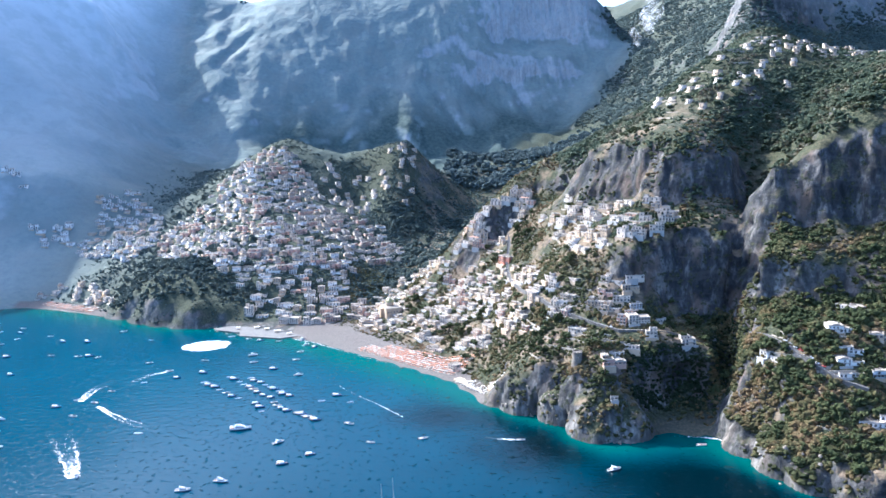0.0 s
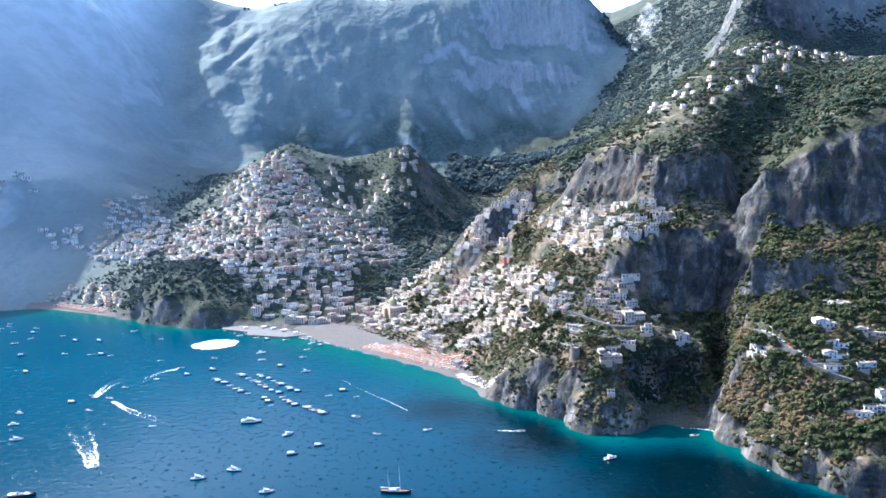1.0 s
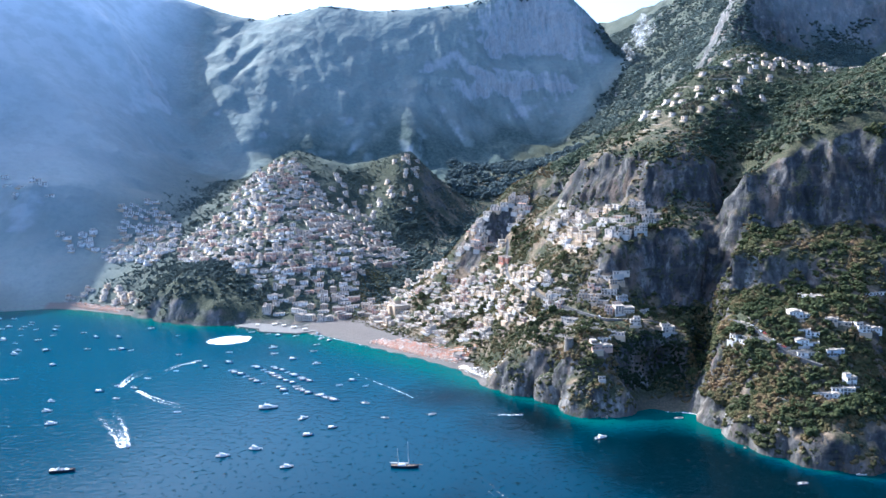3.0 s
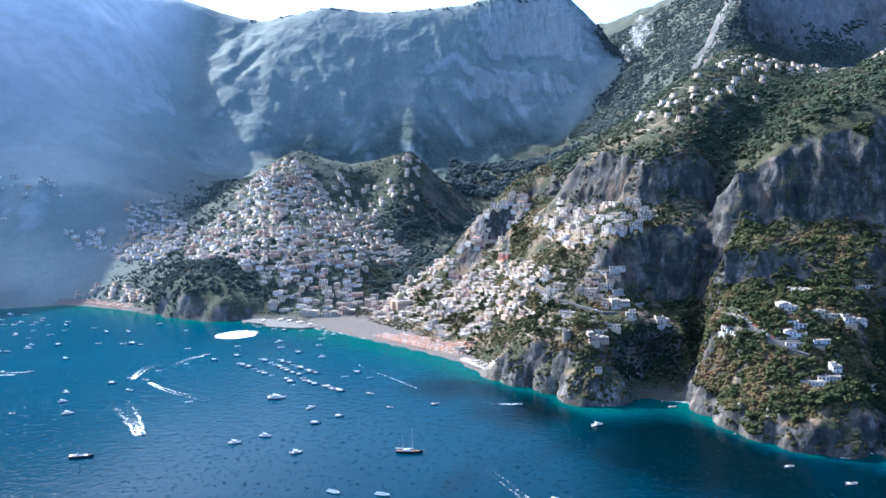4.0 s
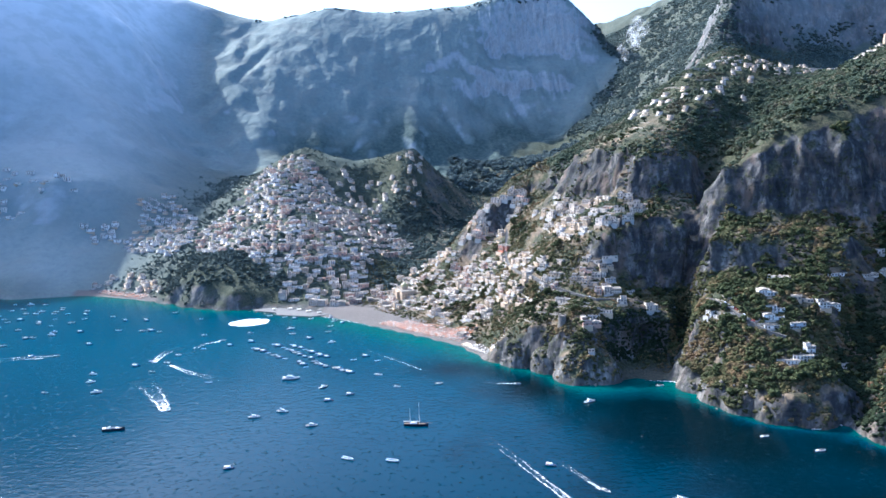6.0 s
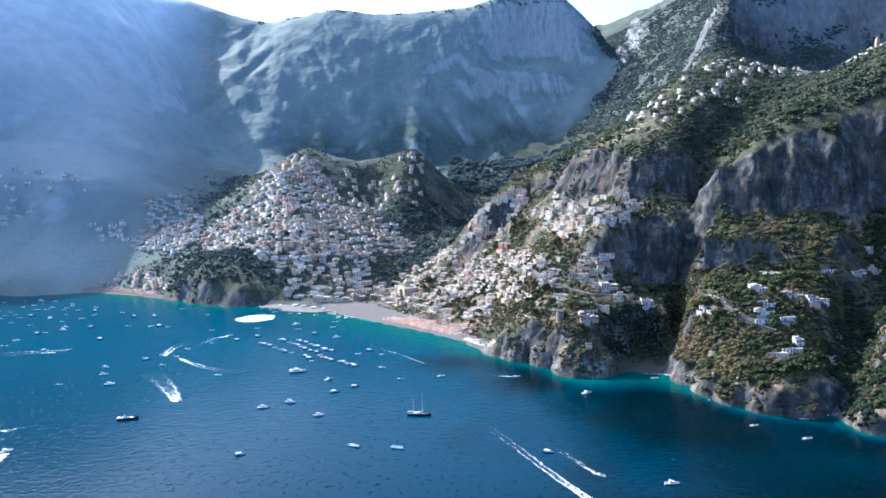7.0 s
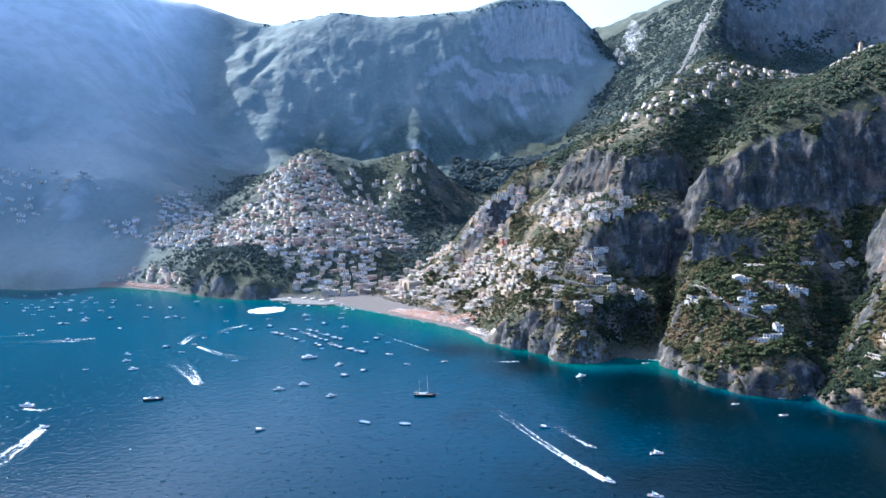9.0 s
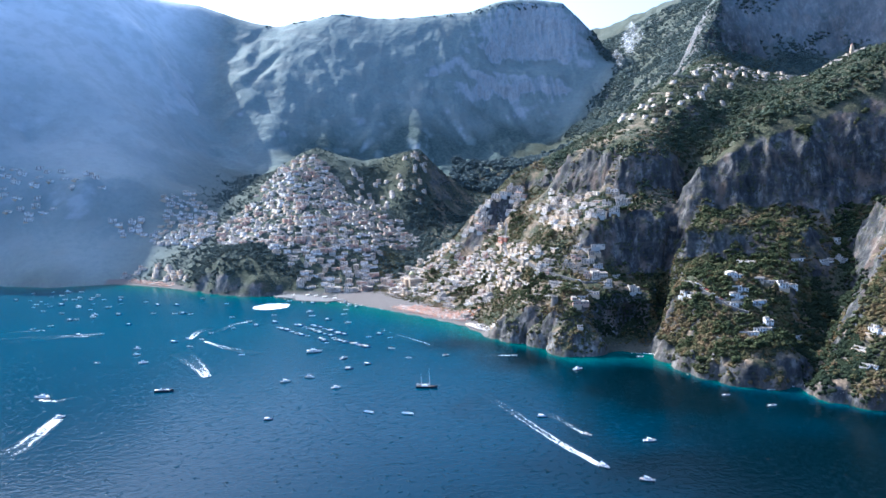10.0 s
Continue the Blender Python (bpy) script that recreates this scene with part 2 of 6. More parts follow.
def finished_height():
    z = BASE.copy()
    gy, gx = np.gradient(z, GY, GX)
    slope = np.hypot(gx, gy)
    far = np.clip((MY - 1700) / 900, 0, 1)
    land = np.clip(z / 15.0, 0, 1)
    rough = np.clip((slope - 0.25) / 0.8, 0, 1)
    z = z + land * (1.0 + 2.5 * rough * (1 - far) + 4 * far * np.clip(np.abs(MY - 3100) / 200, 0.4, 1) * (1 - 0.8 * np.clip((-860 - MX) / 250, 0, 1))) * fractal(MX / 60, MY / 60, 0, 4)
    z = z + land * far * np.clip(np.abs(MY - 3100) / 260, 0.12, 1) * (30 - 19 * np.clip((-860 - MX) / 250, 0, 1)) * (np.abs(fractal((MX + 0.55 * MY) / 230, (MY - 0.3 * MX) / 420, 5, 5, 0.5)) - 0.3)
    # sea cliffs: the lowest rock of the eastern shore stands up steeply from the water, broken into ribs and ledges
    shore = np.clip((MX - 50) / 30, 0, 1) * np.clip((880 - MY) / 40, 0, 1) * (1 - np.clip(1.6 - np.hypot((MX - 248) / 34, (MY - 752) / 22), 0, 1)) * (1 - np.clip(1.5 - np.hypot((MX - 436) / 20, (MY - 592) / 16), 0, 1))
    crag = np.clip(1 + 0.9 * fractal(MX / 17, MY / 17, 21, 3), 0.2, 2.0)
    low = np.clip(z, 0, 32)
    steeper = 32 * (low / 32) ** 0.38
    z = z + shore * crag * np.clip(steeper - low, 0, None) * (z > 0.3)
    # ledges: rock bands on the mountain, retaining walls on the near slopes
    warp = fractal(MX / 300, MY / 300, 9, 4) * 1.5
    band = z / 95.0 + warp
    z = z + land * far * (6 - 5 * np.clip((-860 - MX) / 250, 0, 1)) * np.sin(2 * np.pi * band) * np.clip(fractal(MX / 260, MY / 260, 3, 2) + 0.2, 0, 1)
    near = (1 - far) * np.clip((z - 12) / 20, 0, 1) * np.clip((MX + 660) / 100, 0, 1) * (slope < 1.1) * (slope > 0.15)
    z = z + near * 0.8 * np.sin(2 * np.pi * (z / 7.0 + fractal(MX / 150, MY / 150, 7, 2) * 0.5))
    return z, gx, gy, slope, far, land


ZG, DX, DY, SLOPE, FAR, LANDNESS = finished_height()


def grid_at(field, x, y):
    """Bilinear value of a field of the land's grid."""
    x, y = np.asarray(x, float), np.asarray(y, float)
    i = np.clip(np.searchsorted(GX, x) - 1, 0, len(GX) - 2)
    j = np.clip(np.searchsorted(GY, y) - 1, 0, len(GY) - 2)
    u = np.clip((x - GX[i]) / (GX[i + 1] - GX[i]), 0, 1)
    v = np.clip((y - GY[j]) / (GY[j + 1] - GY[j]), 0, 1)
    return (field[j, i] * (1 - u) + field[j, i + 1] * u) * (1 - v) + (field[j + 1, i] * (1 - u) + field[j + 1, i + 1] * u) * v


def land_z(x, y):
    return float(grid_at(ZG, x, y))


def inside(poly, x, y):
    """Whether places lie inside an outline in plan."""
    x, y = np.asarray(x, float), np.asarray(y, float)
    hit = np.zeros(x.shape, bool)
    for (ax, ay), (bx, by) in zip(poly, poly[1:] + poly[:1]):
        cross = (ay > y) != (by > y)
        hit ^= cross & (x < (bx - ax) * (y - ay) / ((by - ay) or 1e-9) + ax)
    return hit


# ---------------------------------------------------------------- materials
class Shader:
    """A node material with short ways to make its nodes."""

    def __init__(self, name):
        self.m = bpy.data.materials.new(name)
        self.m.use_nodes = True
        self.t = self.m.node_tree
        self.b = self.t.nodes["Principled BSDF"]
        self.geo = self.t.nodes.new("ShaderNodeNewGeometry")

    def put(self, a, socket):
        if isinstance(a, bpy.types.NodeSocket):
            self.t.links.new(a, socket)
        elif a is not None:
            if isinstance(a, tuple) and len(a) == 3 and socket.type == "RGBA":
                a = (*a, 1)
            socket.default_value = a

    def noise(self, scale, detail=4, vec=None, rough=0.55, stretch=None):
        v = vec or self.geo.outputs["Position"]
        if stretch:
            k = self.t.nodes.new("ShaderNodeVectorMath")
            k.operation = "MULTIPLY"
            self.put(v, k.inputs[0])
            k.inputs[1].default_value = stretch
            v = k.outputs[0]
        n = self.t.nodes.new("ShaderNodeTexNoise")
        self.put(v, n.inputs["Vector"])
        n.inputs["Scale"].default_value, n.inputs["Detail"].default_value, n.inputs["Roughness"].default_value = scale, detail, rough
        return n.outputs["Fac"]

    def math(self, op, a, b=0.0):
        n = self.t.nodes.new("ShaderNodeMath")
        n.operation = op
        self.put(a, n.inputs[0]), self.put(b, n.inputs[1])
        return n.outputs[0]

    def span(self, v, a, b, lo=0.0, hi=1.0):
        n = self.t.nodes.new("ShaderNodeMapRange")
        n.interpolation_type = "SMOOTHSTEP"
        self.put(v, n.inputs["Value"])
        for key, x in (("From Min", a), ("From Max", b), ("To Min", lo), ("To Max", hi)):
            n.inputs[key].default_value = x
        return n.outputs["Result"]

    def mix(self, f, a, b):
        n = self.t.nodes.new("ShaderNodeMix")
        n.data_type = "RGBA"
        self.put(f, n.inputs["Factor"]), self.put(a, n.inputs[6]), self.put(b, n.inputs[7])
        return n.outputs[2]

    def ramp(self, f, *stops, hard=False):
        n = self.t.nodes.new("ShaderNodeValToRGB")
        self.put(f, n.inputs["Fac"])
        if hard:
            n.color_ramp.interpolation = "CONSTANT"
        e = n.color_ramp.elements
        while len(e) < len(stops):
            e.new(0.5)
        for el, (p, c) in zip(e, stops):
            el.position, el.color = p, (*c, 1)
        return n.outputs["Color"]

    def attr(self, name):
        n = self.t.nodes.new("ShaderNodeAttribute")
        n.attribute_name = name
        return n.outputs["Fac"]

    def dice(self):
        return self.t.nodes.new("ShaderNodeObjectInfo").outputs["Random"]

    def bump(self, height, strength=0.5, distance=1.0):
        n = self.t.nodes.new("ShaderNodeBump")
        self.put(height, n.inputs["Height"])
        n.inputs["Strength"].default_value, n.inputs["Distance"].default_value = strength, distance
        self.t.links.new(n.outputs["Normal"], self.b.inputs["Normal"])

    def done(self, colour, rough=0.9, spec=0.3, metal=0.0):
        self.put(colour, self.b.inputs["Base Color"]), self.put(rough, self.b.inputs["Roughness"])
        self.b.inputs["Specular IOR Level"].default_value, self.b.inputs["Metallic"].default_value = spec, metal
        return self.m


def land_material():
    s = Shader("limestone_and_scrub")
    up = s.t.nodes.new("ShaderNodeSeparateXYZ")
    s.t.links.new(s.geo.outputs["Normal"], up.inputs[0])
    n_mid, n_big, n_fine = s.noise(0.03, 6), s.noise(0.006, 4), s.noise(0.35, 5)
    steep = s.span(s.math("ADD", up.outputs[2], s.math("MULTIPLY", s.math("SUBTRACT", n_mid, 0.5), 0.55)), 0.72, 0.52)
    green = s.ramp(n_fine, (0.36, (0.018, 0.024, 0.012)), (0.50, (0.038, 0.043, 0.021)), (0.66, (0.085, 0.078, 0.041)))
    dry = s.ramp(s.noise(0.2, 5), (0.3, (0.10, 0.076, 0.046)), (0.7, (0.25, 0.182, 0.118)))
    bare = s.math("MULTIPLY", s.span(s.noise(0.022, 6, rough=0.62), 0.44, 0.60), s.attr("dry"))
    plants = s.mix(bare, green, dry)
    streak = s.math("ADD", s.math("MULTIPLY", s.noise(0.13, 6, stretch=(1, 1, 0.35), rough=0.65), 0.6), s.math("MULTIPLY", s.noise(0.035, 5, stretch=(1, 1, 0.7), rough=0.6), 0.4))
    bed = s.noise(0.1, 4, stretch=(0.25, 0.25, 1.6))
    rock = s.ramp(streak, (0.40, (0.022, 0.023, 0.025)), (0.51, (0.048, 0.048, 0.050)), (0.63, (0.18, 0.165, 0.148)))
    rock = s.mix(s.math("MULTIPLY", s.span(s.noise(0.04, 5, stretch=(1, 1, 0.4)), 0.50, 0.68), 0.45), rock, (0.23, 0.155, 0.105))
    rock = s.mix(s.math("MULTIPLY", s.span(bed, 0.54, 0.62), 0.45), rock, (0.085, 0.075, 0.066))
    # sunlit sea cliffs painted paler; the shaded headland foot and cove stay dark
    rock = s.mix(s.math("MULTIPLY", s.attr("lit_scarp"), 0.5), rock, s.ramp(streak, (0.41, (0.05, 0.048, 0.046)), (0.52, (0.14, 0.128, 0.112)), (0.62, (0.34, 0.31, 0.265))))
    tufts = s.math("MULTIPLY", s.span(s.noise(0.16, 5), 0.56, 0.62), 0.85)
    rock = s.mix(tufts, rock, green)
    ground = s.mix(s.math("MAXIMUM", steep, s.attr("splash")), plants, rock)
    ground = s.mix(s.span(n_big, 0.3, 0.7, 0.0, 0.05), ground, (0.2, 0.2, 0.17))
    # back mountains: woods on gentler ground, limestone where steep, both paled to paint haze
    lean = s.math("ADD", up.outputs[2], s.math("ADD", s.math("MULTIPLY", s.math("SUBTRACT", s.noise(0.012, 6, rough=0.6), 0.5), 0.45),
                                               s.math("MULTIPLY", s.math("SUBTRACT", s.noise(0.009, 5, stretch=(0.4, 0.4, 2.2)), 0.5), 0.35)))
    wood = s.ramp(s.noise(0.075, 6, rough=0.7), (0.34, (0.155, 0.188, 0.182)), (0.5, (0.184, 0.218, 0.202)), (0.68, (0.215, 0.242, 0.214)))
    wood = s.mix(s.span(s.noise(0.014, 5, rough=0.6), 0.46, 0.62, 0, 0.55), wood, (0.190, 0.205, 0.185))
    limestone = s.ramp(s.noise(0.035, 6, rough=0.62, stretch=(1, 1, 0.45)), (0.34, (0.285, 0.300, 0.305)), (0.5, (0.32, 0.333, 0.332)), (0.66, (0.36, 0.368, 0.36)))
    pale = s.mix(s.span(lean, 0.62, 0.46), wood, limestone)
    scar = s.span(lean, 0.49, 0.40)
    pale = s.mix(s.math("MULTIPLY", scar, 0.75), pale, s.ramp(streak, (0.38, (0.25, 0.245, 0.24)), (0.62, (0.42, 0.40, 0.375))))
    # mountain foot darkened in colour to paint the shade it lies in
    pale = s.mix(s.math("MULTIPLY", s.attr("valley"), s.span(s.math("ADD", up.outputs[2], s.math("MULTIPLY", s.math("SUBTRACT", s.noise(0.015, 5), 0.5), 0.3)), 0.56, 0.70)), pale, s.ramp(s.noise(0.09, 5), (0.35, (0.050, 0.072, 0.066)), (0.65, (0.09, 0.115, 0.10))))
    # palest high on the western slopes, where the painted haze is thickest
    west_haze = s.ramp(s.noise(0.008, 4, rough=0.5), (0.3, (0.58, 0.585, 0.57)), (0.72, (0.66, 0.66, 0.64)))
    west_haze = s.mix(s.span(s.noise(0.02, 6, rough=0.6), 0.42, 0.62, 0, 0.4), west_haze, (0.42, 0.445, 0.41))
    pale = s.mix(s.attr("west_haze"), pale, west_haze)
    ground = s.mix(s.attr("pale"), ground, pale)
    sand = s.ramp(s.noise(0.5, 4), (0.3, (0.095, 0.082, 0.072)), (0.7, (0.165, 0.142, 0.122)))
    ground = s.mix(s.attr("beach"), ground, sand)
    wet = s.mix(s.math("MULTIPLY", s.math("MULTIPLY", s.attr("splash"), 0.25), s.span(s.noise(0.2, 4), 0.4, 0.65)), ground, (0.075, 0.068, 0.058))
    near = s.math("SUBTRACT", 1.0, s.math("MULTIPLY", s.attr("pale"), 0.97))
    canopy = s.math("MULTIPLY", s.math("SUBTRACT", s.attr("pale"), s.math("MULTIPLY", s.attr("west_haze"), 0.85)), s.math("MULTIPLY", s.noise(0.045, 5, rough=0.5), 5.0))
    s.bump(s.math("ADD", canopy, s.math("MULTIPLY", near, s.math("ADD", s.math("MULTIPLY", streak, 4.0), s.math("MULTIPLY", n_fine, 1.2)))), 0.85, 1.0)
    return s.done(wet, 0.95, 0.15)


def wall_material(name, colour, spread=0.12):
    s = Shader(name)
    c = s.mix(s.span(s.noise(0.35, 5), 0.45, 0.75, 0, 0.35), colour, tuple(v * 0.7 for v in colour))
    c = s.mix(s.span(s.noise(0.9, 3, stretch=(1, 1, 0.15)), 0.55, 0.75, 0, 0.3), c, (0.4, 0.36, 0.3))
    k = s.t.nodes.new("ShaderNodeHueSaturation")
    s.put(c, k.inputs["Color"])
    s.put(s.math("ADD", 1 - spread, s.math("MULTIPLY", s.dice(), 1.6 * spread)), k.inputs["Value"])
    s.bump(s.noise(3.0, 3), 0.15, 0.1)
    return s.done(k.outputs[0], 0.9, 0.2)


def foliage_material(name, *stops, island=True):
    s = Shader(name)
    f = s.math("ADD", s.math("MULTIPLY", s.geo.outputs["Random Per Island"], 0.3), s.span(s.noise(0.03, 5, rough=0.62), 0.36, 0.68, 0.0, 0.7)) if island else s.dice()
    c = s.ramp(f, *stops)
    c = s.mix(s.span(s.noise(1.3, 3), 0.4, 0.7, 0, 0.55), c, tuple(v * 0.6 for v in stops[0][1]))
    s.bump(s.noise(1.6, 4), 0.9, 0.6)
    s.done(c, 0.85, 0.15)
    through_leaf, both = s.t.nodes.new("ShaderNodeBsdfTranslucent"), s.t.nodes.new("ShaderNodeMixShader")
    s.put(c, through_leaf.inputs["Color"])
    both.inputs["Fac"].default_value = 0.42
    s.t.links.new(s.b.outputs[0], both.inputs[1]), s.t.links.new(through_leaf.outputs[0], both.inputs[2])
    s.t.links.new(both.outputs[0], s.t.nodes["Material Output"].inputs["Surface"])
    return s.m


def simple(name, colour, rough=0.6, spec=0.3, metal=0.0, scale=1.0, depth=0.25):
    s = Shader(name)
    c = s.mix(s.span(s.noise(scale, 4), 0.35, 0.7, 0, 1), colour, tuple(v * (1 - depth) for v in colour))
    return s.done(c, rough, spec, metal)


def sea_material():
    s = Shader("sea_water")
    shallow, weed_and_shade = s.attr("shallow"), s.attr("weed_and_shade")
    drift = s.noise(0.004, 4)
    deep = s.mix(s.span(drift, 0.35, 0.65), (0.002, 0.036, 0.062), (0.003, 0.042, 0.069))
    # darker open water leaves the far bay lighter, painting its haze
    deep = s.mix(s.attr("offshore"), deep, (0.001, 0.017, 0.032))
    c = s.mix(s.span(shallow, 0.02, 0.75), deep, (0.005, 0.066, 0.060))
    # seagrass along the east shore, widened to paint the cliffs' shade and reflection
    c = s.mix(s.math("MULTIPLY", weed_and_shade, 1.0), c, (0.0008, 0.006, 0.009))
    waves = s.math("ADD", s.noise(0.10, 2, stretch=(1, 1.4, 1)), s.math("MULTIPLY", s.noise(0.30, 1), 0.30))
    waves = s.math("ADD", s.math("MULTIPLY", waves, 0.25), s.math("MULTIPLY", s.math("POWER", s.noise(0.15, 2), 15.0), 48.0))
    s.bump(waves, 0.72, 2.0)
    return s.done(c, 0.15, 0.06)


def foam_material():
    s = Shader("sea_foam")
    cover = s.attr("cover")
    froth = s.math("ADD", s.noise(0.28, 7, rough=0.8, stretch=(1, 0.7, 1)), s.math("MULTIPLY", s.math("SUBTRACT", cover, 1.0), 0.24))
    f = s.math("MULTIPLY", s.span(cover, 0.0, 0.12), s.span(froth, 0.34, 0.56))
    s.put(f, s.b.inputs["Alpha"])
    return s.done((0.78, 0.79, 0.78), 0.7, 0.3)


LAND, SEA, FOAM = land_material(), sea_material(), foam_material()
WALLS = {"w": wall_material("white_lime_wash", (0.65, 0.55, 0.44)), "c": wall_material("cream_plaster", (0.52, 0.39, 0.26)),
         "p": wall_material("pink_plaster", (0.50, 0.31, 0.23)), "r": wall_material("red_plaster", (0.52, 0.21, 0.13)),
         "b": wall_material("pale_blue_plaster", (0.52, 0.54, 0.56)), "t": wall_material("tan_plaster", (0.56, 0.43, 0.30)),
         "v": wall_material("bright_white_wash", (0.78, 0.74, 0.68)), "g": wall_material("grey_plaster", (0.42, 0.40, 0.37))}
ROOF, TILES = wall_material("pale_roof_screed", (0.31, 0.26, 0.205), 0.35), simple("terracotta_tiles", (0.36, 0.21, 0.14), 0.85, scale=0.8)
GLASS, FRAME = simple("dark_window_glass", (0.075, 0.078, 0.085), 0.3, 0.4), simple("white_window_frame", (0.47, 0.41, 0.34), 0.6)
SHUTTER, RAIL = simple("green_brown_shutters", (0.12, 0.10, 0.07), 0.7), simple("pale_railing", (0.6, 0.58, 0.55), 0.6)
STONE, CONCRETE = simple("rough_tower_stone", (0.25, 0.21, 0.165), 0.95, scale=0.9, depth=0.5), simple("quay_concrete", (0.16, 0.15, 0.135), 0.9, scale=0.2)
BARK = simple("tree_bark", (0.10, 0.075, 0.055), 0.95)
LEAVES = foliage_material("tree_leaves", (0.0, (0.050, 0.063, 0.025)), (0.55, (0.090, 0.104, 0.040)), (1.0, (0.17, 0.138, 0.062)))
CYPRESS = foliage_material("cypress_leaves", (0.0, (0.012, 0.024, 0.012)), (1.0, (0.03, 0.045, 0.02)))
SCRUB = foliage_material("scrub_leaves", (0.0, (0.048, 0.056, 0.024)), (0.36, (0.098, 0.098, 0.040)), (0.62, (0.165, 0.125, 0.056)), (1.0, (0.26, 0.165, 0.09)))
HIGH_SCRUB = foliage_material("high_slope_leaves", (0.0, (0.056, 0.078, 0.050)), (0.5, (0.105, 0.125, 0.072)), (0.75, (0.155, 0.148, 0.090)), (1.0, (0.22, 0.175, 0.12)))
# far leaves greyed and blued, with haze painted into their colour
HAZY_LEAVES = foliage_material("hazy_leaves", (0.0, (0.080, 0.108, 0.098)), (0.6, (0.115, 0.142, 0.120)), (1.0, (0.15, 0.165, 0.13)))
# paler still, for the haze before the mountain foot
FAR_HAZY_LEAVES = foliage_material("far_hazy_leaves", (0.0, (0.085, 0.118, 0.122)), (0.5, (0.125, 0.158, 0.152)), (1.0, (0.165, 0.192, 0.172)))
# dark leaves for growth in the gorge and gully, painting the shade there
SHADE_LEAVES = foliage_material("shade_dark_leaves", (0.0, (0.022, 0.034, 0.018)), (1.0, (0.055, 0.07, 0.032)))
HULL_WHITE, HULL_DARK, HULL_BLUE = simple("white_gelcoat", (0.84, 0.82, 0.78), 0.3, 0.5), simple("dark_navy_hull", (0.02, 0.025, 0.04), 0.35, 0.5), simple("blue_hull_paint", (0.06, 0.16, 0.30), 0.4, 0.5)
TEAK, RUBBER = simple("teak_deck", (0.17, 0.115, 0.075), 0.7), simple("black_outboard", (0.03, 0.03, 0.035), 0.4)
ORANGE, CREAM_CLOTH = simple("orange_canvas", (0.62, 0.27, 0.15), 0.8, depth=0.15), simple("cream_canvas", (0.75, 0.7, 0.6), 0.8, depth=0.15)


# ---------------------------------------------------------------- mesh helpers
def mesh_of(name, verts, faces, material, smooth=False):
    me = bpy.data.meshes.new(name)
    verts, faces = np.asarray(verts, float), np.asarray(faces)
    n = faces.shape[1]
    me.vertices.add(len(verts)), me.loops.add(faces.size), me.polygons.add(len(faces))
    me.vertices.foreach_set("co", verts.ravel())
    me.loops.foreach_set("vertex_index", faces.ravel())
    me.polygons.foreach_set("loop_start", np.arange(0, faces.size, n))
    me.polygons.foreach_set("use_smooth", np.full(len(faces), smooth))
    me.materials.append(material)
    me.update(calc_edges=True)
    return me


def finish(name, bm, *materials, smooth=False):
    me = bpy.data.meshes.new(name)
    bmesh.ops.recalc_face_normals(bm, faces=bm.faces)
    if smooth:
        for f in bm.faces:
            f.smooth = True
    bm.to_mesh(me)
    bm.free()
    for m in materials:
        me.materials.append(m)
    return me


def part(name, me, parent, m=None, label=""):
    ob = new(name, me)
    ob.parent = parent
    if m is not None:
        ob.matrix_basis = m
    return tagged(ob, label)


def box(bm, x0, x1, y0, y1, z0, z1, mat=0, taper=0.0):
    t = taper
    v = [bm.verts.new(p) for p in ((x0, y0, z0), (x1, y0, z0), (x1, y1, z0), (x0, y1, z0),
                                   (x0 + t, y0 + t, z1), (x1 - t, y0 + t, z1), (x1 - t, y1 - t, z1), (x0 + t, y1 - t, z1))]
    for q in ((0, 3, 2, 1), (4, 5, 6, 7), (0, 1, 5, 4), (1, 2, 6, 5), (2, 3, 7, 6), (3, 0, 4, 7)):
        bm.faces.new([v[i] for i in q]).material_index = mat


def ring(bm, cx, cy, z, r, n, sy=1.0):
    return [bm.verts.new((cx + r * math.cos(2 * math.pi * i / n), cy + sy * r * math.sin(2 * math.pi * i / n), z)) for i in range(n)]


def bridge_rings(bm, a, b, mat=0):
    for i in range(len(a)):
        bm.faces.new((a[i], a[i - 1], b[i - 1], b[i])).material_index = mat


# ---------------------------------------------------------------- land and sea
# haze painted as paler ground: the back mountains, thickest on the western slopes
WEST_HAZE = np.clip((np.interp(MY, [1900, 2150, 2350, 2600, 2900], [-600, -690, -760, -850, -900]) - MX) / np.interp(MY, [2000, 2400], [300, 230]), 0, 1) * np.clip((ZG - 60) / 700, 0.12, 1) * np.clip((MY - 1390) / 60, 0, 1)
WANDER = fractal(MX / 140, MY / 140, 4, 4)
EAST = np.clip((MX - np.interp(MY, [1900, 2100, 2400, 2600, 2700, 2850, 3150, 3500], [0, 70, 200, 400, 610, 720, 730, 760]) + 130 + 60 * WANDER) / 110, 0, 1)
HAZE_TONE = np.maximum(WEST_HAZE, np.clip((MY - 1900 + 160 * WANDER) / 500, 0, 1) * (1 - 0.8 * EAST))
HAZE_TONE = np.maximum(HAZE_TONE, np.clip((-60 - MX + 60 * WANDER) / 260, 0, 1) * np.clip((MY - 1130 + 50 * WANDER) / 360, 0, 1) * (0.35 + 0.55 * np.clip((-640 - MX) / 200, 0, 1)))
HAZE_TONE = np.maximum(HAZE_TONE, (0.2 + 0.25 * np.clip((MX - 660) / 60, 0, 1)) * np.clip((MY - 1540 + 40 * WANDER) / 120, 0, 1) * (1 - 0.65 * np.clip((MY - 1850) / 200, 0, 1)))


